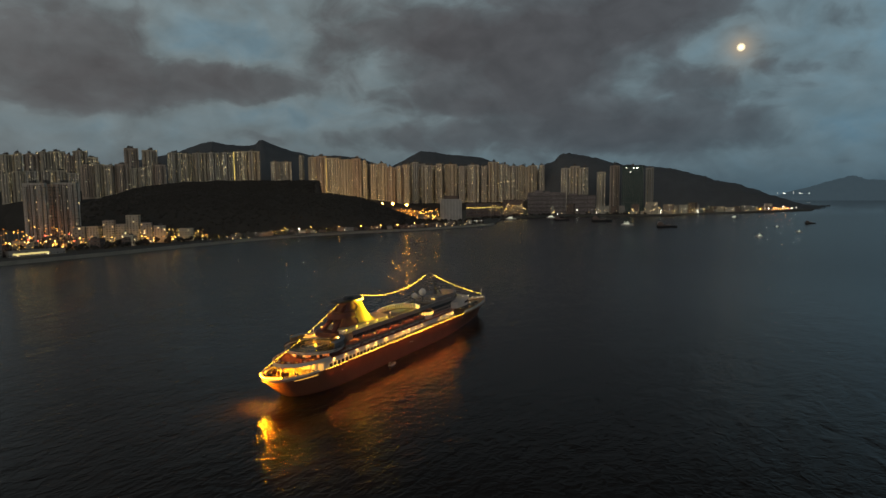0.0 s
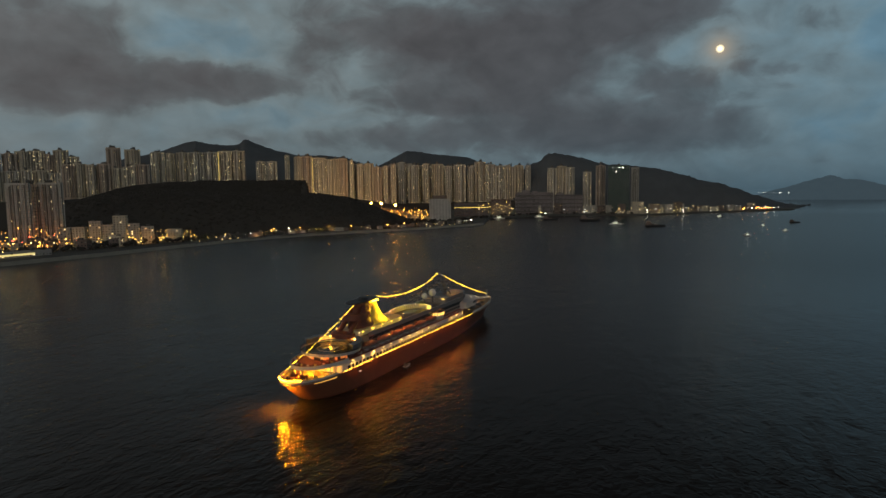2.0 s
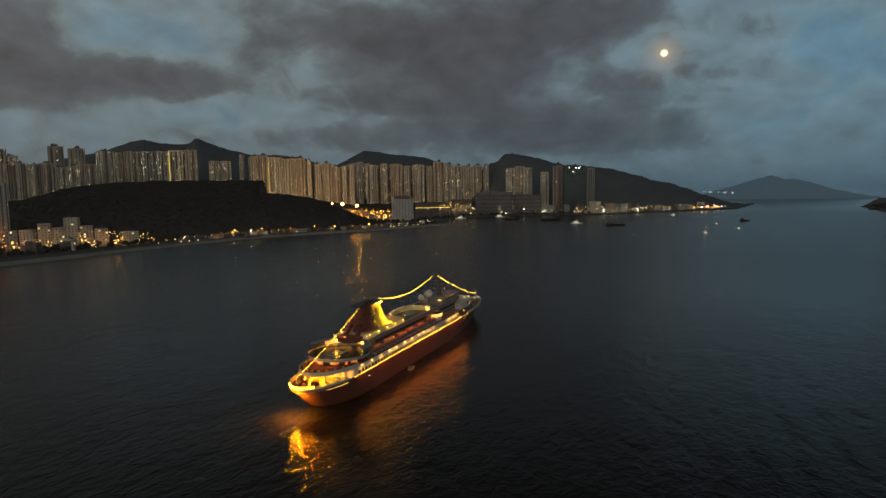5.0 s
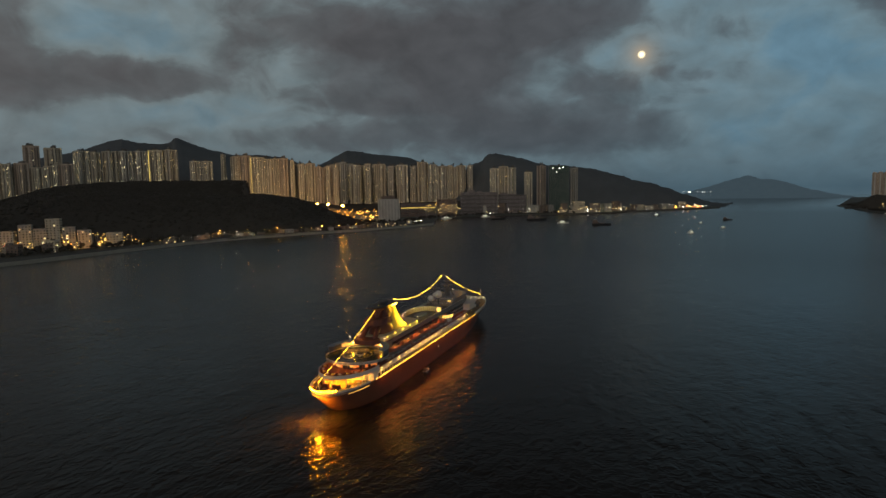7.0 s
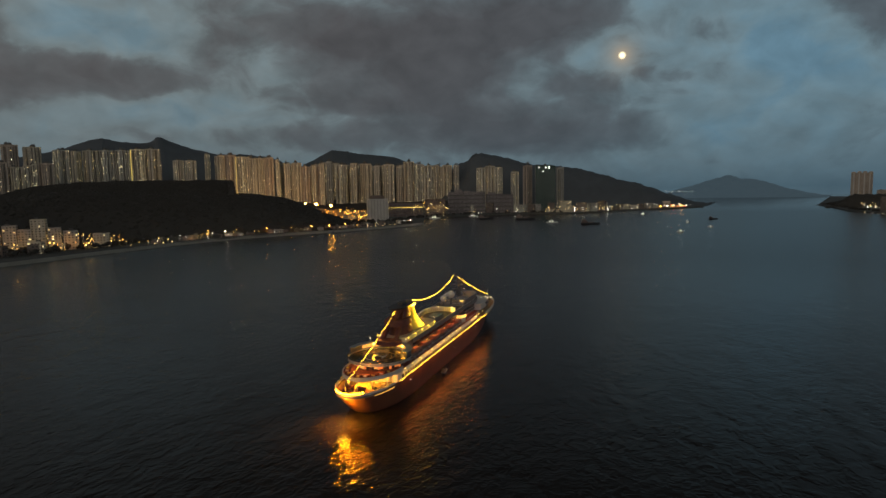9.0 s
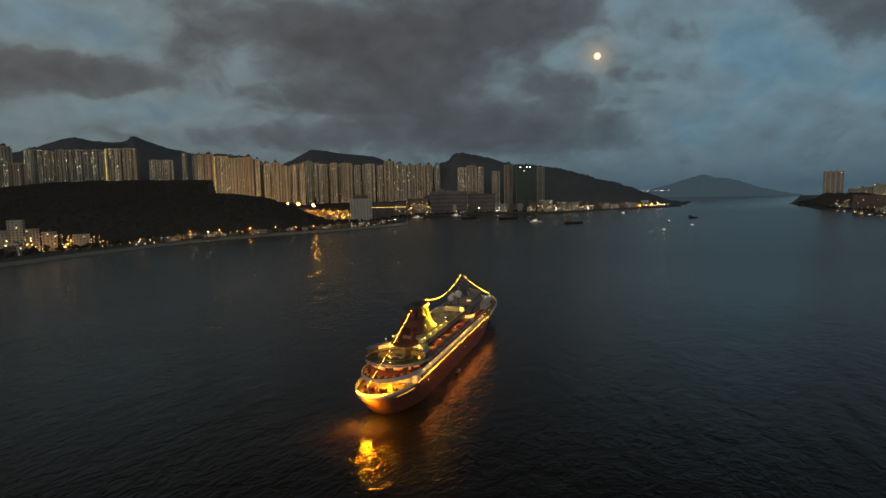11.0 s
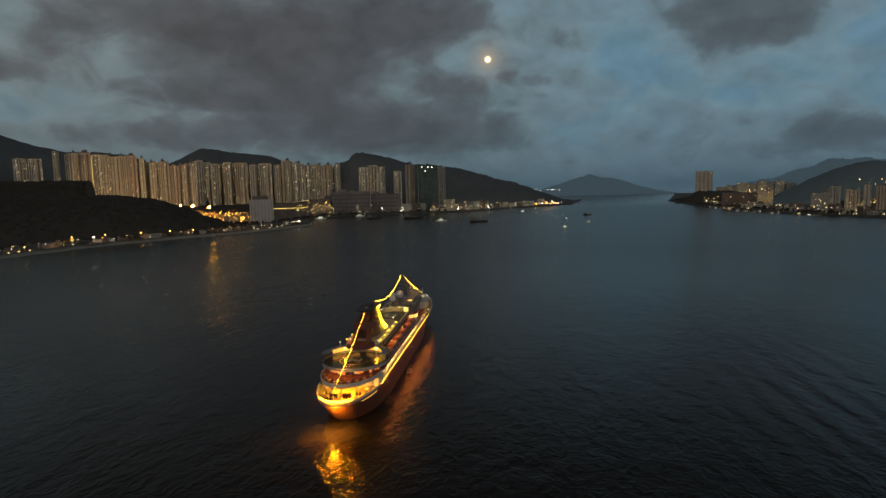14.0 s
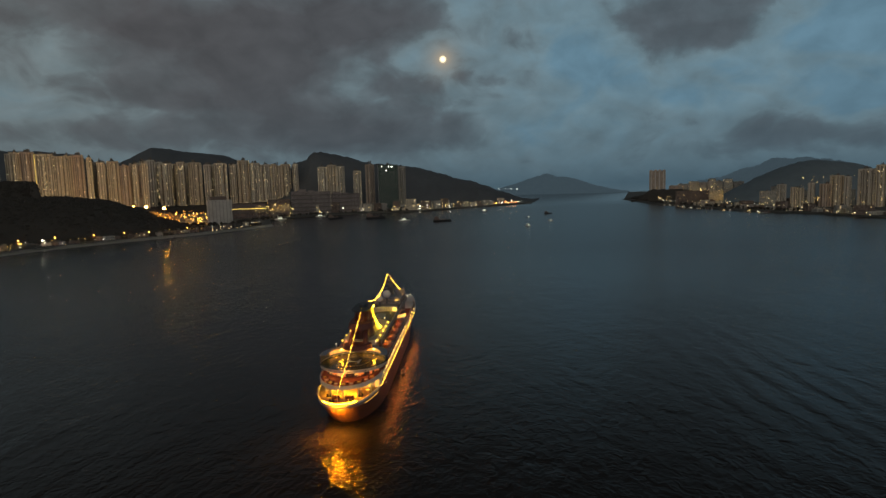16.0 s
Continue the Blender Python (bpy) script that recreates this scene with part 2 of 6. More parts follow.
def glowing(name, colour, strength, spread=0.0):
    """A lit lamp or window; spread varies it from piece to piece."""
    m, n, b = principled(name)
    b.inputs["Base Color"].default_value = (*[c * 0.5 for c in colour], 1)
    b.inputs["Emission Color"].default_value = (*colour, 1)
    b.inputs["Emission Strength"].default_value = strength
    if spread:
        r = n.add("ShaderNodeNewGeometry").outputs["Random Per Island"]
        n.link(n.math("MULTIPLY_ADD", n.math("POWER", r, 2.0), strength * spread, strength * (1 - spread * 0.6)), b.inputs["Emission Strength"])
        n.link(n.mix(n.math("FRACT", n.math("MULTIPLY", r, 7.31)), colour, (1.0, 0.82, 0.44)), b.inputs["Emission Color"])
    return m


def lamp_heads(name, colour, strength):
    """Lamps far off: a few strong ones among many weak."""
    m, n, b = principled(name)
    b.inputs["Base Color"].default_value = (*[c * 0.5 for c in colour], 1)
    b.inputs["Emission Color"].default_value = (*colour, 1)
    r = n.add("ShaderNodeNewGeometry").outputs["Random Per Island"]
    n.link(n.math("MULTIPLY_ADD", n.math("POWER", r, 2.4), strength * 1.5, strength * 0.10), b.inputs["Emission Strength"])
    return m


def foliage(name, dark, light, scale):
    m, n, b = principled(name)
    pos = n.add("ShaderNodeNewGeometry").outputs["Position"]
    col = n.mix(n.noise(pos, scale, 6, 0.65), dark, light)
    n.link(col, b.inputs["Base Color"])
    b.inputs["Roughness"].default_value = 0.9
    b.inputs["Specular IOR Level"].default_value = 0.1
    bn = n.add("ShaderNodeBump")
    bn.inputs["Strength"].default_value = 0.4
    bn.inputs["Distance"].default_value = 2.0
    n.link(n.noise(pos, scale * 3, 5, 0.7), bn.inputs["Height"])
    n.link(bn.outputs[0], b.inputs["Normal"])
    return m


def water(name):
    m, n, b = principled(name)
    pos = n.add("ShaderNodeNewGeometry").outputs["Position"]
    turn = n.add("ShaderNodeMapping")
    turn.inputs["Rotation"].default_value = (0, 0, radians(24))
    turn.inputs["Scale"].default_value = (1.0, 0.55, 1.0)
    n.link(pos, turn.inputs["Vector"])
    swell = n.noise(turn.outputs[0], 0.07, 3, 0.5, 0.6)
    ripple = n.noise(turn.outputs[0], 0.36, 4, 0.58, 0.5)
    chop = n.noise(pos, 1.0, 3, 0.55)
    patch = n.noise(pos, 0.006, 3, 0.5)
    height = n.math("ADD", n.math("MULTIPLY", swell, 0.9), n.math("MULTIPLY", n.math("ADD", ripple, n.math("MULTIPLY", chop, 0.30)), n.math("MULTIPLY_ADD", patch, 0.65, 0.20)))
    # the spent wash of a passed boat: long crests that run past the ship
    axis = n.add("ShaderNodeSeparateXYZ")
    n.link(pos, axis.inputs[0])
    crest = n.math("SINE", n.math("MULTIPLY_ADD", axis.outputs[0], 0.56, n.math("MULTIPLY", swell, 5.0)))
    across = n.math("DIVIDE", n.math("SUBTRACT", axis.outputs[0], 158.0), 42.0)
    along_ = n.math("DIVIDE", n.math("ADD", axis.outputs[1], 5.0), 85.0)
    fade = n.math("POWER", 2.71828, n.math("MULTIPLY", n.math("ADD", n.math("MULTIPLY", across, across), n.math("MULTIPLY", along_, along_)), -1.0))
    height = n.math("ADD", height, n.math("MULTIPLY", n.math("MULTIPLY", crest, fade), 0.17))
    bn = n.add("ShaderNodeBump")
    bn.inputs["Strength"].default_value = 0.90
    bn.inputs["Distance"].default_value = 0.62
    n.link(height, bn.inputs["Height"])
    n.link(bn.outputs[0], b.inputs["Normal"])
    n.link(n.mix(patch, (0.0165, 0.0120, 0.0100), (0.0230, 0.0172, 0.0145)), b.inputs["Base Color"])
    # the wind roughens the open harbour more than the anchorage
    windy = n.math("MINIMUM", n.math("MULTIPLY_ADD", axis.outputs[1], 0.00034, 0.07), n.math("MULTIPLY_ADD", axis.outputs[1], -0.00017, 0.53))
    n.link(n.math("MINIMUM", n.math("MAXIMUM", windy, 0.085), 0.23), b.inputs["Roughness"])
    b.inputs["IOR"].default_value = 1.178
    return m


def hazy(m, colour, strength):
    """Haze of a far backdrop, put into its material as a faint glow."""
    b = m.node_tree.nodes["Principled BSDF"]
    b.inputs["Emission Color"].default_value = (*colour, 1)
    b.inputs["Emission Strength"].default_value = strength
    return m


SEA = water("sea_water")
LAND = surface("dark_ground", (0.11, 0.105, 0.09), 0.9, grain=0.2, stain=0.3)
STONE = surface("seawall_stone", (0.32, 0.30, 0.25), 0.9, grain=0.6, stain=0.3)
ASPHALT = surface("asphalt", (0.05, 0.05, 0.05), 0.85)
SAND = surface("sandy_bank", (0.20, 0.16, 0.12), 0.95, grain=0.3, stain=0.35)
WOODS = foliage("wooded_hill", (0.062, 0.056, 0.049), (0.094, 0.087, 0.076), 0.05)
# haze painted in as a paler, bluer base colour
HAZED_BACK_WOODS = foliage("hazed_mountain_woods", (0.098, 0.106, 0.114), (0.155, 0.168, 0.178), 0.012)
CROWNS = foliage("tree_crowns", (0.058, 0.053, 0.046), (0.086, 0.079, 0.068), 0.1)
# bluish emission imitates the haze over island and far mountain
FAR_WOODS_HAZE = hazy(foliage("distant_woods_haze_glow", (0.020, 0.026, 0.026), (0.045, 0.055, 0.055), 0.02), (0.52, 0.80, 1.0), 0.072)
# haze toned into the base colour of the hill behind the far quay
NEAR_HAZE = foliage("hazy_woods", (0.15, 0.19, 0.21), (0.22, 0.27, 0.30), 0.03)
BEIGE = surface("tower_render", (0.58, 0.51, 0.39), 0.85, grain=0.25, stain=0.22)
GREY_WALL = surface("tower_render_grey", (0.54, 0.51, 0.44), 0.85, grain=0.25, stain=0.22)
PINK = surface("tower_render_pink", (0.54, 0.43, 0.34), 0.85, grain=0.25, stain=0.22)
PALE = surface("pale_render", (0.39, 0.37, 0.33), 0.8, grain=0.3, stain=0.2)
CHALK = surface("chalky_white_wall", (0.60, 0.57, 0.52), 0.8, grain=0.6, stain=0.28)
BROWN = surface("brown_cladding", (0.20, 0.15, 0.125), 0.8, grain=0.3, stain=0.25)
MALL = surface("mall_cladding", (0.27, 0.235, 0.225), 0.8, grain=0.3, stain=0.25)
DUSKY = surface("dusky_cladding", (0.17, 0.145, 0.14), 0.8, grain=0.3, stain=0.25)
NETTING = surface("green_netting", (0.035, 0.080, 0.060), 0.9, grain=0.5, stain=0.35)
ROOFING = surface("roof_felt", (0.14, 0.13, 0.12), 0.9)
DARK_GLASS = surface("dark_window_glass", (0.06, 0.06, 0.06), 0.25, stain=0.1, bump=0)
CURTAIN = surface("curtained_window", (0.26, 0.24, 0.21), 0.4, stain=0.2, bump=0)
LIT_WARM = glowing("lit_window_warm", (1.0, 0.68, 0.23), 2.7, 0.95)
LIT_COOL = glowing("lit_window_cool", (0.96, 0.94, 0.62), 2.2, 0.95)
LIT_STAIR = glowing("lit_stairwell", (1.0, 0.72, 0.16), 1.3)
SODIUM = lamp_heads("sodium_lamp", (1.0, 0.40, 0.05), 9.0)
SODIUM_STRONG = glowing("sodium_flood", (1.0, 0.42, 0.05), 64.0)
WHITE_LAMP = lamp_heads("white_lamp", (1.0, 0.97, 0.80), 8.0)
RED_LAMP = glowing("red_lamp", (1.0, 0.10, 0.05), 8.0)
YELLOW_LAMP = lamp_heads("yellow_lamp", (1.0, 0.60, 0.14), 8.0)
TERMINAL_GLOW = glowing("terminal_strip_light", (1.0, 0.70, 0.14), 3.0)
HALL_GLOW = glowing("hall_front_light", (1.0, 0.78, 0.30), 0.8)
FAR_LAMP = lamp_heads("far_shore_lamp", (1.0, 0.66, 0.22), 7.0)
FAR_WHITE = lamp_heads("far_shore_white_lamp", (1.0, 0.97, 0.80), 8.0)
QUARRY_LAMP = lamp_heads("yard_lamp", (1.0, 0.48, 0.07), 18.0)
BOAT_LAMP = glowing("boat_lamp", (0.95, 1.0, 0.72), 2.2)
VILLAGE_GLOW = glowing("village_lamp_glow", (1.0, 0.56, 0.11), 6.0)
METAL = surface("galvanised_steel", (0.35, 0.35, 0.35), 0.45, 0.8, stain=0.1)
# ship
HULL = surface("hull_paint", (0.250, 0.092, 0.052), 0.4, grain=0.8, stain=0.32, bump=0.05)
BOOT = surface("boot_topping_red", (0.20, 0.062, 0.036), 0.55, stain=0.2)
WHITE = surface("white_ship_paint", (0.66, 0.62, 0.57), 0.45, stain=0.08, bump=0.04)
DECK = surface("deck_planking", (0.30, 0.21, 0.14), 0.75, stain=0.15)
DARK_DECK = surface("dark_planking", (0.15, 0.115, 0.09), 0.7, stain=0.2)
GREEN_DECK = surface("green_deck_paint", (0.10, 0.10, 0.055), 0.24, stain=0.15, bump=0.03)
GREY_DECK = surface("grey_deck_paint", (0.13, 0.135, 0.14), 0.7, stain=0.15)
BLUE_DECK = surface("blue_grey_roof", (0.20, 0.25, 0.31), 0.7, stain=0.15)
RED_DECK = surface("red_deck_paint", (0.32, 0.10, 0.06), 0.7, stain=0.2)
RUST = surface("maroon_paint", (0.13, 0.038, 0.024), 0.55, stain=0.2)
FUNNEL = surface("funnel_yellow", (0.78, 0.62, 0.10), 0.5, stain=0.08)
CREAM_PAINT = surface("cream_paint", (0.58, 0.50, 0.34), 0.5, stain=0.1, bump=0.04)
SCREEN = surface("grey_screen", (0.24, 0.215, 0.20), 0.5, stain=0.12)
BLACK = surface("black_paint", (0.03, 0.03, 0.032), 0.5, stain=0.1)
ORANGE_BOAT = surface("lifeboat_maroon", (0.34, 0.12, 0.07), 0.45, stain=0.1)
# the upper works' dim light is put into this darker paint colour
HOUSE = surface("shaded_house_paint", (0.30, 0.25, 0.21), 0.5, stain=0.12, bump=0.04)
GLOBE = glowing("yellow_globe", (1.0, 0.66, 0.08), 3.2)
HANGAR = glowing("lit_hangar_window", (1.0, 0.52, 0.14), 0.75)
DOME = surface("radome_white", (0.75, 0.75, 0.73), 0.4, stain=0.04, bump=0)
STRIP = glowing("deck_edge_light", (1.0, 0.52, 0.05), 13.0)
BULBS = glowing("string_bulbs", (1.0, 0.52, 0.04), 22.0)
STERN_GLOW = glowing("stern_light_bank", (1.0, 0.27, 0.0018), 850.0)
DECK_BULB = glowing("deck_lamp_globe", (1.0, 0.56, 0.14), 11.0)
WHITE_BULB = glowing("white_lamp_globe", (1.0, 0.80, 0.55), 4.0)
CABIN = glowing("lit_cabin_window", (1.0, 0.62, 0.12), 2.0)
OPENING = glowing("lit_mooring_deck", (1.0, 0.48, 0.09), 0.9)
RED_ROOM = glowing("lit_red_saloon", (1.0, 0.30, 0.07), 0.55)

# ---------------------------------------------------------------- mesh writers


class Mesh:
    """Collects vertices and faces of one part."""

    def __init__(self):
        self.v, self.f = [], []

    def add(self, verts, faces):
        n = len(self.v)
        self.v.extend(verts)
        self.f.extend([tuple(i + n for i in f) for f in faces])
        return self

    def box(self, x0, x1, y0, y1, z0, z1):
        v = [(x, y, z) for z in (z0, z1) for y in (y0, y1) for x in (x0, x1)]
        return self.add(v, [(0, 2, 3, 1), (4, 5, 7, 6), (0, 1, 5, 4), (2, 6, 7, 3), (0, 4, 6, 2), (1, 3, 7, 5)])

    def slab(self, outline, z0, z1, shrink=1.0):
        """An outline (x, y), counter-clockwise, raised from z0 to z1; its top may draw in."""
        n = len(outline)
        cx = sum(p[0] for p in outline) / n
        cy = sum(p[1] for p in outline) / n
        top = [(cx + (x - cx) * shrink, cy + (y - cy) * shrink) for x, y in outline]
        v = [(x, y, z0) for x, y in outline] + [(x, y, z1) for x, y in top]
        f = [(i, (i + 1) % n, n + (i + 1) % n, n + i) for i in range(n)]
        return self.add(v, f + [tuple(range(n, 2 * n)), tuple(range(n - 1, -1, -1))])

    def band(self, line, z0, z1, thick, closed=False):
        """A wall along a line (x, y), as thick to its left side."""
        n = len(line)
        inner = []
        for i, (x, y) in enumerate(line):
            a = line[(i - 1) % n] if closed or i else line[0]
            b = line[(i + 1) % n] if closed or i < n - 1 else line[-1]
            tx, ty = b[0] - a[0], b[1] - a[1]
            k = thick / (math.hypot(tx, ty) or 1)
            inner.append((x - ty * k, y + tx * k))
        v = [(x, y, z0) for x, y in line] + [(x, y, z1) for x, y in line] + [(x, y, z1) for x, y in inner] + [(x, y, z0) for x, y in inner]
        f = []
        for i in range(n if closed else n - 1):
            j = (i + 1) % n
            for a, b in ((0, 1), (1, 2), (2, 3), (3, 0)):
                f.append((a * n + i, a * n + j, b * n + j, b * n + i))
        if not closed:
            f += [(0, n, 2 * n, 3 * n), (n - 1, 4 * n - 1, 3 * n - 1, 2 * n - 1)]
        return self.add(v, f)

    def tube(self, line, radius, sides=6):
        pts = [Vector(p) for p in line]
        v, f = [], []
        for i, p in enumerate(pts):
            d = (pts[min(i + 1, len(pts) - 1)] - pts[max(i - 1, 0)]).normalized()
            s = d.cross(Vector((0, 0, 1)) if abs(d.z) < 0.95 else Vector((1, 0, 0))).normalized()
            t = s.cross(d)
            r = radius[i] if isinstance(radius, (list, tuple)) else radius
            for k in range(sides):
                a = 2 * math.pi * k / sides
                v.append(tuple(p + s * (r * math.cos(a)) + t * (r * math.sin(a))))
        for i in range(len(pts) - 1):
            for k in range(sides):
                j = (k + 1) % sides
                f.append((i * sides + k, i * sides + j, (i + 1) * sides + j, (i + 1) * sides + k))
        m = (len(pts) - 1) * sides
        return self.add(v, f + [tuple(range(sides - 1, -1, -1)), tuple(range(m, m + sides))])

    def ball(self, c, r, rings=6, sides=10, squash=1.0):
        v = [(c[0], c[1], c[2] - r * squash)]
        for i in range(1, rings):
            a = math.pi * i / rings - math.pi / 2
            for k in range(sides):
                b = 2 * math.pi * k / sides
                v.append((c[0] + r * math.cos(a) * math.cos(b), c[1] + r * math.cos(a) * math.sin(b), c[2] + r * squash * math.sin(a)))
        v.append((c[0], c[1], c[2] + r * squash))
        f = [(0, 1 + (k + 1) % sides, 1 + k) for k in range(sides)]
        for i in range(rings - 2):
            for k in range(sides):
                a, b = 1 + i * sides + k, 1 + i * sides + (k + 1) % sides
                f.append((a, b, b + sides, a + sides))
        last = len(v) - 1
        f += [(last, last - sides + k, last - sides + (k + 1) % sides) for k in range(sides)]
        return self.add(v, f)

    def grid(self, rows):
        """A sheet from rows of points."""
        m = len(rows[0])
        v = [p for r in rows for p in r]
        f = [(i * m + j, i * m + j + 1, (i + 1) * m + j + 1, (i + 1) * m + j) for i in range(len(rows) - 1) for j in range(m - 1)]
        return self.add(v, f)

    def data(self, name, material, smooth=False):
        me = bpy.data.meshes.new(name)
        me.from_pydata(self.v, [], self.f)
        me.materials.append(material)
        if smooth:
            me.polygons.foreach_set("use_smooth", [True] * len(me.polygons))
        me.update()
        bm = bmesh.new()
        bm.from_mesh(me)
        bmesh.ops.recalc_face_normals(bm, faces=bm.faces)
        bm.to_mesh(me)
        bm.free()
        return me


def part(name, mesh, material, parent, label="", smooth=False, kind=""):
    ob = new(name, mesh if isinstance(mesh, bpy.types.Mesh) else mesh.data(name, material, smooth))
    ob.parent = parent
    return tagged(ob, label=label, kind=kind)


def thing(name, label, category, group="", kind="", mesh=None, material=None, smooth=False):
    ob = new(name, mesh.data(name, material, smooth) if mesh else None)
    return tagged(ob, label, category, group, kind)


def oval(hw, y0, y1, aft, fwd, n=12, power=2.0):
    """A deck's outline: half width hw from y0 to y1, with rounded ends as long as aft and fwd."""
    pts = []
    for i in range(n + 1):
        a = math.pi / 2 * i / n
        pts.append((hw * math.sin(a) ** (2 / power), y0 + aft - aft * math.cos(a) ** (2 / power)))
    for i in range(n + 1):
        a = math.pi / 2 * i / n
        pts.append((hw * math.cos(a) ** (2 / power), y1 - fwd + fwd * math.sin(a) ** (2 / power)))
    left = [(-x, y) for x, y in reversed(pts) if x > 1e-6]
    line = pts + left
    return [p for i, p in enumerate(line) if math.dist(p, line[i - 1]) > 1e-4]


def spline(points, t):
    """A smooth way through points, t from 0 to 1."""
    n = len(points) - 1
    u = min(max(t, 0), 1) * n
    i = min(int(u), n - 1)
    u -= i
    p = [Vector(points[max(0, min(n, i + k))]) for k in (-1, 0, 1, 2)]
    return 0.5 * (2 * p[1] + (p[2] - p[0]) * u + (2 * p[0] - 5 * p[1] + 4 * p[2] - p[3]) * u * u + (3 * p[1] - p[0] - 3 * p[2] + p[3]) * u ** 3)


# ---------------------------------------------------------------- sea and land
mesh = Mesh()
mesh.grid([[(x, y, SEA_LEVEL) for x in (-9000, -2000, -600, 0, 600, 2000, 9000)] for y in (-9000, -2000, -500, 0, 500, 1500, 3000, 9000)])
thing("water", "dark rippled harbour water with reflected ship lights", "sea", kind="structure", mesh=mesh, material=SEA)

SHORE = [(-620, -700), (-586, 145), (-582, 276), (-586, 368), (-584, 480), (-577, 560), (-560, 620), (-522, 707), (-470, 800),
         (-440, 880), (-408, 985), (-398, 1049), (-495, 1316), (-400, 1480), (-280, 1580), (-146, 1599), (-12, 1806), (142, 1988), (285, 2184)]
RIGHT_SHORE = [(705, 2380), (635, 1770), (665, 1500), (670, 1200), (700, 1110), (746, 1010), (761, 840), (800, 300), (870, -700)]


def land(name, label, shore, rest, z):
    outline = [tuple(p) for p in shore] + rest
    bm = bmesh.new()
    top = [bm.verts.new((x, y, z)) for x, y in outline]
    low = [bm.verts.new((x, y, -3)) for x, y in outline]
    n = len(outline)
    for i in range(n):
        bm.faces.new((low[i], low[(i + 1) % n], top[(i + 1) % n], top[i]))
    bmesh.ops.triangulate(bm, faces=[bm.faces.new(top)])
    bmesh.ops.recalc_face_normals(bm, faces=bm.faces)
    me = bpy.data.meshes.new(name)
    bm.to_mesh(me)
    bm.free()
    me.materials.append(LAND)
    return tagged(new(name, me), label, "ground", kind="structure")


land("ground", "dark built-up coastal land behind a seawall", SHORE, [(330, 2600), (-100, 4200), (-4600, 4200), (-4600, -700)], 6.0)
land("ground", "dark built-up far shore with low coast road", RIGHT_SHORE, [(4600, -700), (4600, 4200), (1200, 4200)], 5.5)

COAST_WAY = SHORE[1:12]
# seawall: a sloping stone apron, a coping and the coast road behind it
line = [spline([(*p, 0) for p in SHORE[0:12]], i / 88) for i in range(89)]


def beside(points, off, z):
    rows = []
    for i, p in enumerate(points):
        d = points[min(i + 1, len(points) - 1)] - points[max(i - 1, 0)]
        s = Vector((d.y, -d.x, 0)).normalized()
        rows.append((p.x + s.x * off, p.y + s.y * off, z))
    return rows


mesh = Mesh()
mesh.grid([beside(line, 7, 0.5), beside(line, 3, 3.2), beside(line, 0, 6.4), beside(line, -2.0, 6.5), beside(line, -2.2, 6.05)])
thing("seawall", "weathered grey stone seawall along the coast", "seawall", kind="structure", mesh=mesh, material=STONE)
mesh = Mesh()
mesh.grid([beside(line, -5, 6.06), beside(line, -14, 6.06)])
thing("road", "dark asphalt coast road behind the seawall", "road", kind="structure", mesh=mesh, material=ASPHALT)


def hill(name, label, ridge, front, behind, material, seed, rough=6.0, nu=90, nv=30, base=0.0, fine=0.0, ends=0.12):
    """A hill along a ridge of (x, y, z); its slopes run front and behind metres out."""
    mesh, rows = Mesh(), []
    for i in range(nu + 1):
        t = i / nu
        p = spline(ridge, t)
        d = spline(ridge, min(1, t + 0.01)) - spline(ridge, max(0, t - 0.01))
        s = Vector((d.y, -d.x, 0)).normalized()
        end = min(1, min(t, 1 - t) / ends)
        p.z += (noise.fractal(Vector((p.x, p.y, seed * 31)) * 0.012, 1.0, 2.0, 4) * rough * 0.5) * end
        row = []
        for j in range(nv + 1):
            v = j / nv * 2 - 1
            reach = (front if v < 0 else behind)
            q = Vector((p.x, p.y, 0)) - s * (reach * v)
            k = math.cos(abs(v) ** 1.15 * math.pi / 2) ** 0.9
            wob = noise.fractal(Vector((q.x, q.y, seed * 77)) * 0.006, 1.0, 2.0, 5) * rough
            tiny = noise.noise(Vector((q.x, q.y, seed)) * 0.07) * fine
            z = base + (p.z - base) * k + (wob * (1 - k) * 2 * min(1, k * 4) + tiny) * end
            row.append((q.x, q.y, max(z, -4) if abs(v) < 0.999 else -4))
        rows.append(row)
    mesh.grid(rows)
    return thing(name, label, "hill", kind="structure", mesh=mesh, material=material, smooth=True)


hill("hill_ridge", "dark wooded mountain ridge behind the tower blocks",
     [(-2420, 1120, 150), (-2194, 1509, 258), (-2090, 1650, 318), (-2040, 1705, 312), (-1958, 1795, 304), (-1930, 1825, 327), (-1885, 1870, 306), (-1765, 1982, 262), (-1660, 2070, 262), (-1560, 2150, 236), (-1430, 2240, 170)], 420, 700, HAZED_BACK_WOODS, 1, 14, fine=3)
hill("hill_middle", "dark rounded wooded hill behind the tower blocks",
     [(-1600, 2230, 120), (-1470, 2290, 222), (-1370, 2350, 282), (-1259, 2409, 270), (-1109, 2485, 246), (-900, 2580, 185)], 420, 600, HAZED_BACK_WOODS, 2, 12, fine=3)
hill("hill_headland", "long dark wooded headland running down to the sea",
     [(-760, 2322, 120), (-735, 2325, 182), (-675, 2335, 212), (-610, 2348, 236), (-377, 2404, 190), (-199, 2435, 166), (-50, 2450, 122), (136, 2458, 66), (281, 2455, 12), (330, 2450, 2)], 230, 500, HAZED_BACK_WOODS, 3, 17, 160, fine=7, ends=0.06)
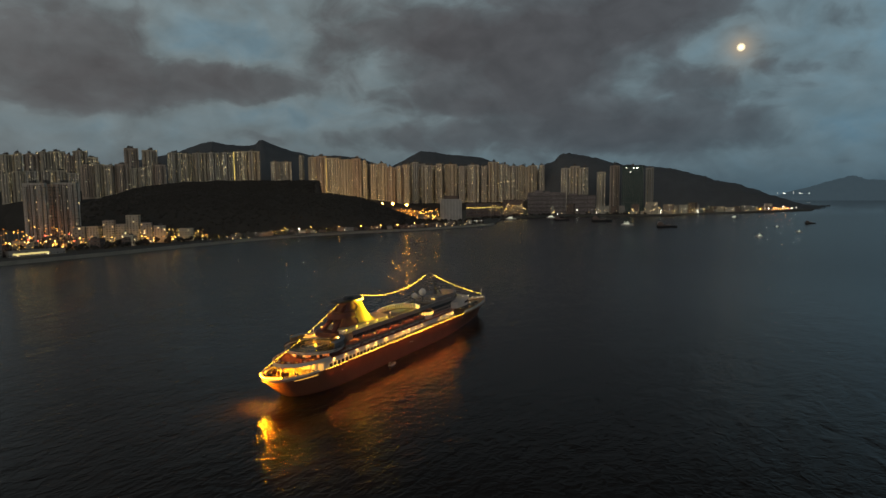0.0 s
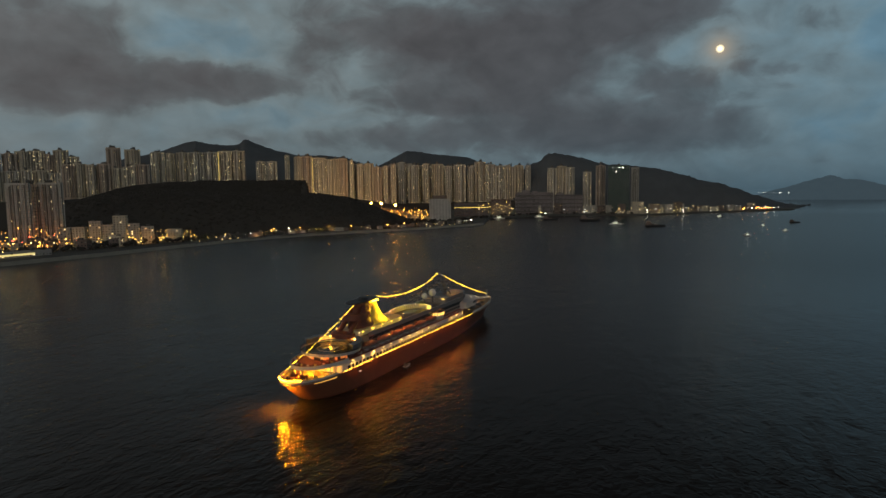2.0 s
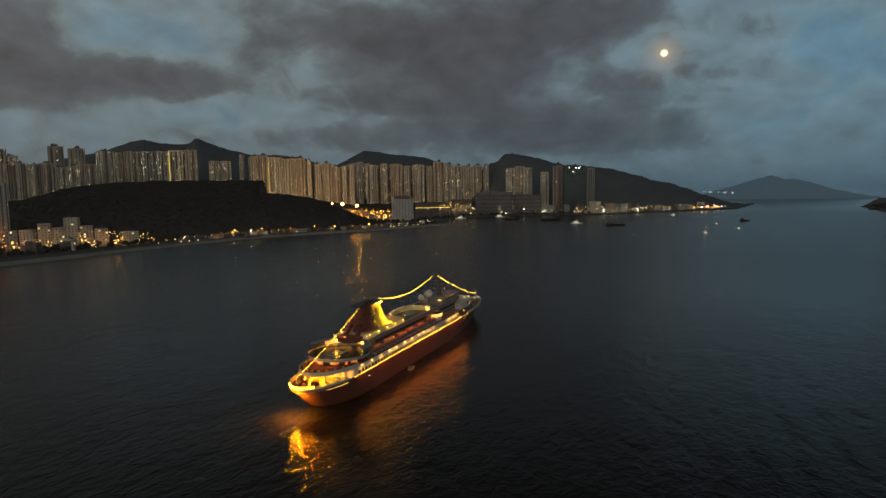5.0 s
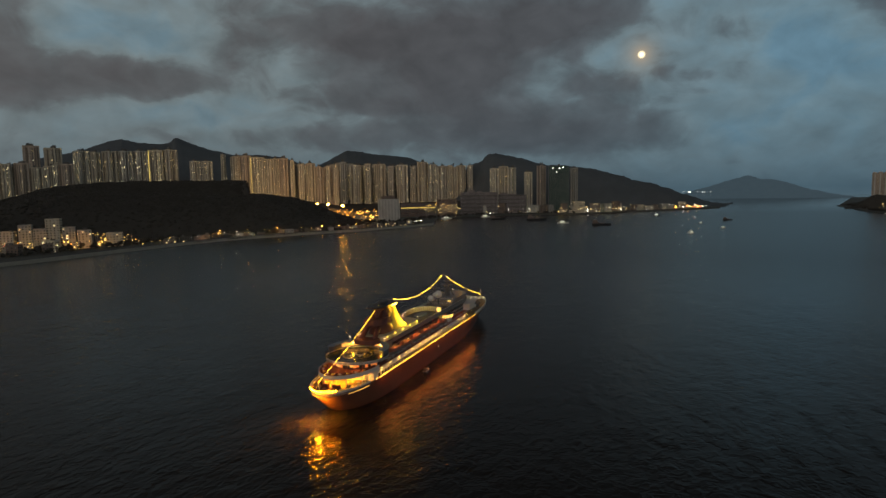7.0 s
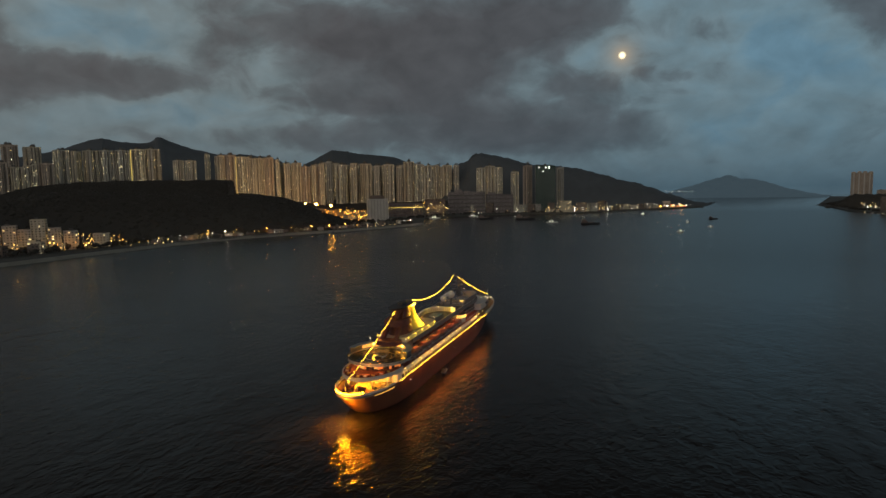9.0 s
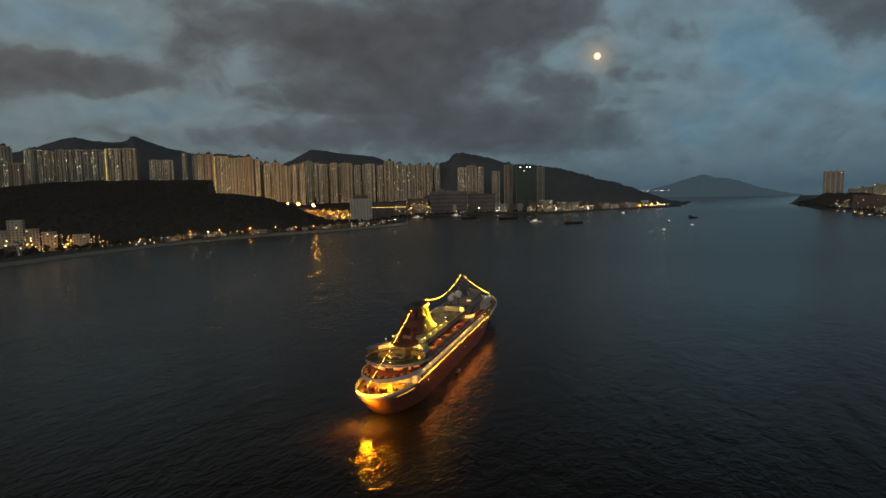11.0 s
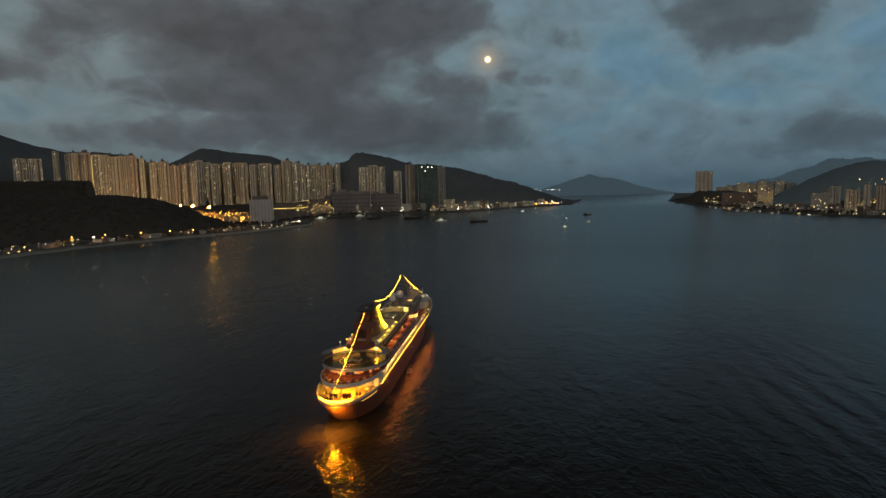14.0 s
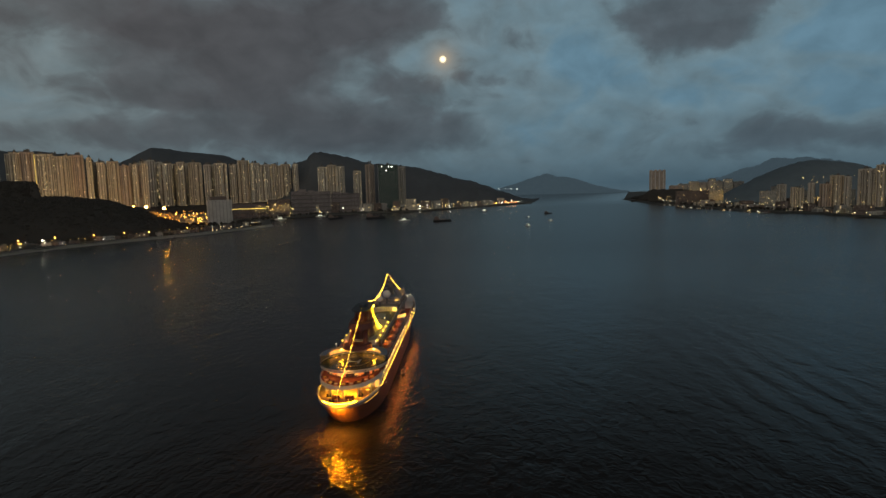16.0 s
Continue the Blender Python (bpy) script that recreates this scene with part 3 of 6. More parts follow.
plateau = hill("hill_plateau", "dark flat-topped wooded terrace below the tower blocks",
     [(-1420, 720, 60), (-1346, 837, 103), (-1260, 950, 115), (-1157, 1069, 118), (-1046, 1175, 116), (-1040, 1181, 116)], 120, 260, WOODS, 4, 6, fine=3, ends=0.02)
wood_hill = hill("hill_wooded", "low dark wooded hill above the seawall",
     [(-1090, 440, 30), (-1061, 503, 64), (-988, 617, 88), (-888, 742, 82), (-764, 864, 78), (-704, 914, 70), (-662, 950, 52), (-619, 985, 32), (-560, 1010, 5)], 260, 200, WOODS, 5, 8, 140, 50, fine=4)
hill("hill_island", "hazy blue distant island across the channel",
     [(180, 4441, 20), (296, 4437, 66), (447, 4428, 108), (560, 4420, 140), (630, 4412, 156), (690, 4403, 140), (838, 4381, 114), (923, 4367, 82), (1038, 4344, 46), (1230, 4310, 12)], 160, 300, FAR_WOODS_HAZE, 6, 14, 140, fine=3, base=-10, ends=0.05)
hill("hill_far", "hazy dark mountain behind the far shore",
     [(1080, 2920, 20), (1215, 2869, 72), (1358, 2811, 122), (1470, 2759, 153), (1555, 2717, 173), (1696, 2640, 162), (1772, 2595, 134), (1960, 2470, 60)], 500, 500, FAR_WOODS_HAZE, 7, 34, 160, 40, fine=5)
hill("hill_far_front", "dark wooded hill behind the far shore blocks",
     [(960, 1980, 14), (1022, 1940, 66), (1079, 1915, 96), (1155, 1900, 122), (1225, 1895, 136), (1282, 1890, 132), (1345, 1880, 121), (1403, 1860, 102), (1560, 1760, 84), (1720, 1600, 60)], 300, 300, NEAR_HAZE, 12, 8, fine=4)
hill("hill_point", "dark wooded headland at the end of the far shore",
     [(775, 2470, 3), (800, 2420, 14), (830, 2360, 27), (870, 2290, 40), (930, 2200, 34), (1010, 2120, 26), (1080, 2050, 6)], 130, 200, WOODS, 8, 4, fine=4, ends=0.05)

hill("hill_point_front", "low dark wooded point in front of the headland tower",
     [(682, 2130, 3), (700, 2118, 12), (718, 2106, 30), (740, 2100, 43), (790, 2085, 45), (850, 2065, 43), (900, 2045, 28), (960, 2020, 4)], 60, 60, WOODS, 14, 6, fine=6, ends=0.05)

hill("yard_bank", "bare sandy bank above the floodlit yard",
     [(-760, 1070, 30), (-720, 1080, 38), (-680, 1092, 38), (-640, 1100, 32), (-590, 1105, 18), (-560, 1105, 6)], 46, 46, SAND, 15, 5, 50, 16, fine=3, ends=0.05)

hill("hill_terrace", "dark built-up slope under the tower blocks",
     [(-2000, 600, 60), (-1900, 745, 96), (-1800, 940, 95), (-1700, 1180, 102), (-1570, 1400, 101), (-1430, 1545, 100), (-1330, 1660, 70)], 330, 300, WOODS, 9, 4)
hill("hill_lower_terrace", "dark built-up slope below the upper terrace",
     [(-1420, 430, 40), (-1385, 530, 66), (-1345, 610, 66), (-1480, 860, 76), (-1450, 990, 82), (-1300, 1440, 73), (-1166, 1547, 62), (-1013, 1644, 36), (-960, 1680, 20)], 150, 150, WOODS, 10, 3)
hill("hill_bay_terrace", "dark built-up ground under the bay towers",
     [(-1260, 1850, 16), (-1196, 1912, 32), (-1023, 2013, 34), (-824, 2109, 37), (-677, 2166, 40), (-600, 2190, 20)], 120, 200, WOODS, 11, 2)

# tree crowns that roughen the near hill's outline
from mathutils.bvhtree import BVHTree


def hillside_trees(ground, label, way, west, east, south, north, count, small, large, seed):
    """Rough crowns strewn over a hill, each sunk into its slope."""
    r = random.Random(seed)
    mesh = Mesh()
    me = ground.data
    tree = BVHTree.FromPolygons([v.co for v in me.vertices], [p.vertices for p in me.polygons])
    for _ in range(count):
        p = spline([(*q, 0) for q in way], r.random())
        hit = tree.ray_cast(Vector((p.x + r.uniform(west, east), p.y + r.uniform(south, north), 400)), Vector((0, 0, -1)))[0]
        if hit is None or hit.z < 6:
            continue
        q = r.uniform(small, large)
        k = len(mesh.v)
        mesh.ball((hit.x, hit.y, hit.z), q, 4, 6, r.uniform(0.45, 0.7))
        for i in range(k, len(mesh.v)):
            x, y, z = mesh.v[i]
            mesh.v[i] = (x + r.uniform(-0.9, 0.9), y + r.uniform(-0.9, 0.9), z + r.uniform(-0.9, 0.9))
    thing("hillside_trees", label, "trees", kind="stuff", mesh=mesh, material=CROWNS)


hillside_trees(wood_hill, "dense dark tree crowns covering the low hill", [(-1085, 450), (-988, 617), (-888, 742), (-764, 864), (-662, 950), (-580, 1005)], -60, 190, -180, 60, 5200, 2.0, 3.6, 4)
hillside_trees(plateau, "dense dark tree crowns along the wooded terrace", [(-1420, 720), (-1346, 837), (-1260, 950), (-1157, 1069), (-1042, 1180)], -30, 90, -90, 30, 3400, 2.4, 4.6, 5)


def shore_trees(label, points, spread, count, foot, seed):
    """Bushes and trees strewn along a way, each a rough clump on a short trunk."""
    r = random.Random(seed)
    crowns, trunks = Mesh(), Mesh()
    for _ in range(count):
        p = spline([(*q, 0) for q in points], r.random())
        x, y, q = p.x + r.uniform(-spread, spread), p.y + r.uniform(-spread, spread), r.uniform(2.0, 4.2)
        trunks.tube([(x, y, foot - 1), (x, y, foot + q)], [0.35, 0.2], 5)
        for _ in range(4):
            k = len(crowns.v)
            crowns.ball((x + r.uniform(-q, q) * 0.6, y + r.uniform(-q, q) * 0.6, foot + q * r.uniform(0.9, 1.7)), q * r.uniform(0.45, 0.75), 4, 6)
            for i in range(k, len(crowns.v)):
                a, b, c = crowns.v[i]
                crowns.v[i] = (a + r.uniform(-0.5, 0.5), b + r.uniform(-0.5, 0.5), c + r.uniform(-0.5, 0.5))
    ob = thing("shore_trees", label, "trees", kind="stuff", mesh=crowns, material=CROWNS)
    part("trunks", trunks, BARK, ob, kind="stuff")


BARK = surface("bark", (0.10, 0.075, 0.055), 0.9)
shore_trees("dark low trees among the houses of the shore town", [(-650, 80), (-660, 200), (-655, 300), (-650, 400), (-640, 470)], 26, 150, 6, 1)
shore_trees("dark low trees along the coast road under the hill", [(-655, 480), (-630, 580), (-596, 680), (-535, 790), (-490, 900), (-455, 1000)], 12, 170, 6, 2)
shore_trees("dark trees around the near tower blocks", [(-720, 120), (-760, 230), (-770, 330), (-740, 420)], 45, 130, 6, 3)
shore_trees("dark trees on the far shore and its headland", [(730, 2330), (675, 1900), (668, 1740), (690, 1500), (700, 1250), (745, 1080)], 14, 200, 5, 4)
shore_trees("dark trees in front of the pale warehouse", [(-600, 1040), (-560, 1050), (-500, 1050), (-440, 1040), (-420, 1000)], 14, 110, 6, 6)
shore_trees("dark trees round the bay", [(-480, 1090), (-500, 1250), (-470, 1420), (-330, 1590), (-150, 1620)], 16, 90, 6, 5)

# ---------------------------------------------------------------- tower blocks
FLOOR = 2.8


# flat strips whose dark colour stands for shaded recesses
STRIPE = surface("tower_recess_shade", (0.20, 0.175, 0.145), 0.85, grain=0.3, stain=0.2)
TRIM = surface("tower_pale_trim", (0.68, 0.65, 0.59), 0.85, grain=0.3, stain=0.2)


def tower_kind(seed, floors, plan, wall, lit, stair, roof):
    """One kind of tower block, 40 m wide: wings, roof works, painted shade of recesses, piers, windows floor by floor.
    """
    r = random.Random(seed)
    high = floors * FLOOR
    base = thing("apartment_tower", "", "apartment building", "tower blocks on the shore")
    piers, recess_shade, dark, warm, cool, stairs, roofs = Mesh(), Mesh(), Mesh(), Mesh(), Mesh(), Mesh(), Mesh()
    wings = {"cross": [(-20, 20, -6, 6), (-6, 6, -20, 20), (-12, 12, -12, 12)],
             "slab": [(-20, 20, -7, 7), (-16, -10, -9, 9), (-3, 3, -9.5, 9.5), (10, 16, -9, 9)],
             "twin": [(-20, -3, -12, 12), (3, 20, -12, 12), (-4, 4, -8, 8)]}[plan]
    tops = [high - r.uniform(0, 5) for _ in wings]
    for n, (x0, x1, y0, y1) in enumerate(wings):
        body = Mesh().box(x0, x1, y0, y1, -40, tops[n])
        wing = part("wing", body, wall, base)
        part("parapet", Mesh().band([(x0, y0), (x1, y0), (x1, y1), (x0, y1)], tops[n] - 0.3, tops[n] + 1.0, 0.5, True), wall, wing)
    for _ in range(roof):
        x, y, q = r.uniform(-9, 9), r.uniform(-5, 5), r.uniform(2.0, 4.5)
        roofs.box(x - q, x + q, y - q * 0.7, y + q * 0.7, high - 6, high + r.uniform(2, 7))
    roofs.box(-0.2, 0.2, -0.2, 0.2, high, high + 9)

    def slat(target, ax, at, side, c, half, z0, z1, deep):
        lo, hi = sorted((at - 0.3 * side, at + deep * side))
        if ax == "y":
            target.box(c - half, c + half, lo, hi, z0, z1)
        else:
            target.box(lo, hi, c - half, c + half, z0, z1)

    for n, (x0, x1, y0, y1) in enumerate(wings):
        for ax, at, side, c0, c1 in (("y", y0, -1, x0, x1), ("y", y1, 1, x0, x1), ("x", x0, -1, y0, y1), ("x", x1, 1, y0, y1)):
            count = max(2, int((c1 - c0) / 3.0))
            for k in range(count):
                c = c0 + (c1 - c0) * (k + 0.5) / count
                if any(m != n and a0 < (c if ax == "y" else at) < a1 and b0 < (at if ax == "y" else c) < b1 for m, (a0, a1, b0, b1) in enumerate(wings)):
                    continue
                sort = k % 3
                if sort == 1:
                    slat(recess_shade, ax, at, side, c, 1.35, 1, tops[n] - 2, 0.06)
                elif sort == 2 and r.random() < 0.7:
                    slat(piers, ax, at, side, c + 1.2, 0.45, 0, tops[n] - 1, 1.0)
                whole = r.random() < stair
                middle = abs((k + 0.5) / count - 0.5) < 0.28
                taste = r.choice((0.1, 0.25, 0.4, 0.7, 1.5)) * (1.7 if middle else 0.45)
                for fl in range(int(tops[n] / FLOOR)):
                    z = fl * FLOOR
                    if whole:
                        slat(stairs, ax, at, side, c, 0.8, z + 0.6, z + 2.5, 0.12)
                    elif r.random() < min(0.42, lit * taste * 0.85):
                        slat(warm if r.random() < 0.68 else cool, ax, at, side, c, 0.72, z + 0.85, z + 2.05, 0.14)
                    elif middle or fl % 2:
                        slat(dark, ax, at, side, c, 0.75 if middle else 0.55, z + 0.9, z + 2.1, 0.10)
    part("facade_relief", piers, TRIM, base, "pale piers", kind="stuff")
    part("facade_recess", recess_shade, STRIPE, base, "dark flat strips painted as recessed shade", kind="stuff")
    part("roof_plant", roofs, ROOFING, base)
    part("window_glass", dark, DARK_GLASS, base, kind="stuff")
    part("lit_window_glass", warm, LIT_WARM, base, "warm lit windows", kind="stuff")
    part("lit_window_glass", cool, LIT_COOL, base, "cool white lit windows", kind="stuff")
    if stairs.v:
        part("stair_window_glass", stairs, LIT_STAIR, base, "yellow lit stairwell windows", kind="stuff")
    return base, high


KINDS = [tower_kind(11, 40, "cross", BEIGE, 0.10, 0.01, 3), tower_kind(12, 40, "twin", GREY_WALL, 0.11, 0.0, 2),
         tower_kind(13, 40, "slab", BEIGE, 0.13, 0.025, 3), tower_kind(14, 38, "cross", PINK, 0.06, 0.01, 4),
         tower_kind(15, 36, "twin", BEIGE, 0.09, 0.012, 2), tower_kind(16, 38, "cross", GREY_WALL, 0.18, 0.0, 3),
         tower_kind(17, 36, "cross", PINK, 0.03, 0.0, 2), tower_kind(18, 34, "slab", GREY_WALL, 0.02, 0.0, 2)]
KIND_LABEL = ["beige concrete tower block with scattered lit windows", "grey twin-winged tower block with lit windows",
              "beige slab tower block with lit stairwells", "pinkish cross-shaped tower block with few lit windows",
              "beige twin-winged tower block with lit stairwell", "grey cross-shaped tower block with many lit windows",
              "dim brownish tower block with few lit windows", "pale grey slab tower with almost no lights"]
used = set()


def tower(k, x, y, z, high, wide, turn=0.0):
    base, full = KINDS[k]
    m = pose(x, y, z, 0, 0, turn)
    if k in used:
        ob = copy_thing(base, m)
    else:
        used.add(k)
        ob = base
        ob.matrix_basis = m
    ob.scale = (wide / 40, wide / 40, high / full)
    return tagged(ob, KIND_LABEL[k])


# x, y, foot, height, width of each block, estate by estate
TERRACE_ESTATE = [(-1729, 1213, 101, 132, 47), (-1704, 1246, 101, 128, 44), (-1678, 1279, 100, 134, 46), (-1649, 1315, 100, 135, 46), (-1618, 1351, 100, 136, 45),
                  (-1586, 1387, 99, 141, 47), (-1555, 1421, 99, 144, 48), (-1498, 1478, 104, 99, 36), (-1470, 1506, 104, 99, 36), (-1428, 1545, 104, 123, 31), (-1398, 1574, 102, 117, 34), (-1362, 1606, 96, 118, 30)]
HILL_ESTATE = [(-1291, 1452, 71, 142, 24), (-1268, 1471, 70, 143, 35), (-1241, 1491, 70, 138, 32), (-1215, 1511, 65, 141, 32), (-1190, 1530, 64, 141, 29),
               (-1166, 1547, 60, 145, 31), (-1141, 1563, 55, 143, 31), (-1115, 1581, 51, 135, 33), (-1088, 1598, 46, 142, 33), (-1063, 1615, 45, 130, 31),
               (-1037, 1630, 35, 141, 31), (-1013, 1644, 34, 150, 28)]
BAY_ESTATE = [(-1196, 1912, 30, 168, 43), (-1154, 1939, 29, 181, 39), (-1113, 1963, 29, 166, 43), (-1069, 1988, 33, 164, 43), (-1023, 2013, 32, 167, 46),
              (-983, 2034, 32, 159, 39), (-940, 2056, 31, 164, 46), (-900, 2075, 36, 152, 36), (-863, 2092, 35, 171, 43), (-824, 2109, 35, 161, 38),
              (-785, 2125, 39, 149, 41), (-747, 2140, 39, 148, 36), (-712, 2153, 39, 150, 38), (-677, 2166, 38, 151, 33)]
POINT_ESTATE = [(-524, 2006, 20, 147, 33), (-490, 2016, 20, 155, 35), (-458, 2025, 20, 148, 30), (-398, 2041, 15, 135, 30), (-350, 2052, 15, 161, 34), (-229, 2076, 14, 147, 27)]
WEST_ESTATE = [(-1891, 745, 94, 115, 42), (-1877, 774, 94, 121, 39), (-1863, 803, 94, 119, 39), (-1848, 833, 94, 127, 41), (-1831, 865, 93, 129, 43),
               (-1817, 891, 93, 119, 33), (-1801, 920, 93, 134, 41), (-1786, 947, 92, 114, 37), (-1725, 1045, 91, 146, 42), (-1693, 1091, 91, 143, 46)]
MIDDLE_ESTATE = [(-1577, 808, 75, 94, 30), (-1563, 833, 74, 99, 33), (-1547, 858, 74, 94, 34), (-1531, 884, 73, 99, 34), (-1514, 911, 73, 89, 34), (-1495, 939, 72, 96, 34), (-1474, 968, 81, 90, 35)]
SLOPE_ESTATE = [(-1392, 514, 64, 70, 26), (-1381, 537, 64, 75, 27), (-1370, 561, 63, 77, 27), (-1357, 586, 63, 80, 30), (-1344, 610, 62, 80, 30), (-1332, 632, 62, 74, 25)]
NEAR_ESTATE = [(-838, 300, 4, 95, 30), (-846, 325, 4, 95, 28), (-834, 345, 4, 96, 32)]
# a second row stands behind, in the gaps of the first
BAY_BACK = [((a[0] + b[0]) / 2 - 45, (a[1] + b[1]) / 2 + 75, 34, (a[3] + b[3]) / 2 - 1, 40) for a, b in zip(BAY_ESTATE, BAY_ESTATE[1:])]
HILL_BACK = [((a[0] + b[0]) / 2 - 50, (a[1] + b[1]) / 2 + 60, 66, (a[3] + b[3]) / 2 + (a[2] + b[2]) / 2 - 68, 32) for a, b in zip(HILL_ESTATE, HILL_ESTATE[1:])]
FAR_SHORE = [(817, 1297, 3, 59, 20), (847, 1282, 3, 51, 28), (873, 1268, 5, 59, 28), (898, 1253, 5, 57, 25), (917, 1242, 3, 78, 28), (936, 1230, 3, 74, 26), (966, 1211, 3, 91, 33), (988, 1197, 3, 98, 31), (1015, 1170, 3, 100, 32), (1040, 1150, 3, 90, 32)]

rng = random.Random(21)
for estate, kinds, turn in ((TERRACE_ESTATE, (5, 2, 0, 5), 30), (HILL_ESTATE, (0, 3, 2, 4), 35), (BAY_ESTATE, (0, 1, 5, 4), 30), (BAY_BACK, (4, 1, 0), 25), (HILL_BACK, (0, 3, 4), 30), (POINT_ESTATE, (5, 0, 5, 5, 6, 7), 15),
                            (WEST_ESTATE, (0, 2, 3), 55), (MIDDLE_ESTATE, (3, 0, 4), 50), (SLOPE_ESTATE, (4, 0, 1), 55), (NEAR_ESTATE, (7, 6, 7), 40), (FAR_SHORE, (7, 4, 7, 6, 0, 7), -35)):
    for n, row in enumerate(estate):
        tower(kinds[n % len(kinds)], *row, turn=turn + rng.uniform(-8, 8) + 90 * rng.randrange(4 if estate is not NEAR_ESTATE else 1))


def block(name, label, x, y, z, high, wide, deep, turn, wall, lit=0.2, floors=None, group="", roofs=1, seed=1):
    """A lower building with rows of windows, a parapet and roof works."""
    r = random.Random(seed)
    base = thing(name, label, "building", group)
    base.matrix_basis = pose(x, y, z, 0, 0, turn)
    body, dark, glow, spare, top = Mesh(), Mesh(), Mesh(), Mesh(), Mesh()
    hw, hd = wide / 2, deep / 2
    body.box(-hw, hw, -hd, hd, -z, high)
    for _ in range(roofs):
        a, b, s = r.uniform(-hw * 0.6, hw * 0.6), r.uniform(-hd * 0.5, hd * 0.5), r.uniform(1.2, 3.0)
        top.box(a - s, a + s, b - s, b + s, high, high + r.uniform(2, 4))
    floors = floors if floors is not None else max(1, int(high / 3.2))
    step = high / max(1, floors)
    for f in range(floors):
        for k in range(int(wide / 3.5)):
            c = -hw + (k + 0.5) * wide / int(wide / 3.5)
            for y0 in (-hd, hd):
                (glow if r.random() < lit * 0.4 else dark if r.random() < 0.7 else spare).box(c - 0.8, c + 0.8, y0 - 0.1, y0 + 0.1, f * step + 0.9, f * step + 2.3)
        for k in range(int(deep / 3.5)):
            c = -hd + (k + 0.5) * deep / int(deep / 3.5)
            for x0 in (-hw, hw):
                (glow if r.random() < lit * 0.4 else dark if r.random() < 0.7 else spare).box(x0 - 0.1, x0 + 0.1, c - 0.9, c + 0.9, f * step + 0.9, f * step + 2.3)
    walls = part("wall", body, wall, base)
    part("parapet", Mesh().band([(-hw, -hd), (hw, -hd), (hw, hd), (-hw, hd)], high - 0.05, high + 1.0, 0.3, True), wall, walls)
    if top.v:
        part("roof_plant", top, ROOFING, base)
    if dark.v:
        part("window_glass", dark, DARK_GLASS, base, kind="stuff")
    if spare.v:
        part("curtained_window_glass", spare, CURTAIN, base, "pale curtained windows", kind="stuff")
    if glow.v:
        part("lit_window_glass", glow, LIT_WARM, base, "warm lit windows", kind="stuff")
    return base


# low houses of the village under the hill
for n, (x, y, z, high, wide) in enumerate([(-709, 312, 4, 29, 16), (-699, 329, 4, 37, 15), (-691, 342, 4, 31, 15), (-682, 356, 4, 44, 17), (-672, 370, 4, 32, 15), (-662, 385, 4, 27, 17), (-647, 421, 4, 21, 20), (-719, 298, 4, 29, 13), (-690, 300, 4, 12, 14), (-668, 345, 4, 10, 16)]):
    block("village_house", "pale rendered low-rise building lit by street lamps", x, y, z, high, wide, 14, 40 + n * 7 % 20, PALE if n % 3 else BEIGE, 0.12, group="village houses", seed=n)
rng = random.Random(8)
coast = [spline([(*p, 0) for p in COAST_WAY], i / 90) for i in range(91)]
for n in range(34):
    p = beside(coast, -rng.uniform(21, 33), 0)[min(88, 26 + n * 2 - n // 3 + rng.randrange(3))]
    block("shore_house", "small dim low house on the coast road", p[0], p[1], 5, rng.uniform(4, 9), rng.uniform(8, 17), rng.uniform(7, 11), rng.uniform(20, 60), rng.choice((PALE, BROWN, BROWN, LAND)), 0.30, group="houses on the coast road", seed=100 + n)
for n in range(22):
    x, y = -640 - 150 * rng.random(), 120 + 230 * rng.random()
    block("town_house", "low dim house among the trees of the shore town", x, y, 6, rng.uniform(6, 16), rng.uniform(10, 20), rng.uniform(9, 14), rng.uniform(20, 60), rng.choice((PALE, BEIGE, BROWN)), 0.10, group="houses of the shore town", seed=200 + n)
block("market_hall", "long low market hall with a bright lit front", -636, 196, 6, 6, 62, 12, 86, PALE, 0.2, 1, seed=77)
block("white_warehouse", "windowless pale grey waterfront warehouse block", -529, 1087, 4, 57, 52, 34, 26, CHALK, 0.0, 0, seed=3)
block("ferry_terminal", "long low dark terminal with a lit yellow strip", -585, 1394, 4, 40, 100, 30, 24, BROWN, 0.02, seed=4)
block("market_hall", "low waterfront hall with bright lamps", -509, 1440, 4, 50, 60, 30, 20, BROWN, 0.1, seed=5)
block("brown_mall", "large grey-brown low shopping block", -466, 1620, 4, 70, 119, 40, 18, MALL, 0.008, seed=6)
block("brown_mall", "large grey-brown low block by the bay", -365, 1660, 4, 60, 89, 40, 12, MALL, 0.008, seed=7)
block("pale_hall", "pale low building on the bay shore", -259, 1690, 4, 26, 46, 30, 12, PALE, 0.15, seed=8)
block("pale_hall", "pale low building on the bay shore", -160, 1720, 4, 36, 34, 30, 8, BEIGE, 0.2, seed=9)
block("shore_hall", "low shore building with bright lamps", -96, 1780, 4, 24, 36, 26, 8, PALE, 0.25, seed=10)
block("shore_hall", "pale low building near the headland", -57, 1850, 4, 26, 40, 26, 5, PALE, 0.25, seed=11)
block("shore_hall", "small low building near the headland", 13, 1960, 4, 18, 34, 24, 5, BEIGE, 0.25, seed=12)
head = block("headland_tower", "pinkish square tower block with stepped roof corners", 782, 2172, 20, 97, 60, 46, -18, PINK, 0.03, roofs=0, seed=13)
for x in (-24, -8, 8, 24):
    for y in (-17, 17):
        part("roof_house", Mesh().box(x - 5, x + 5, y - 5, y + 5, 97, 101.5 if abs(x) > 10 else 103), PINK, head)
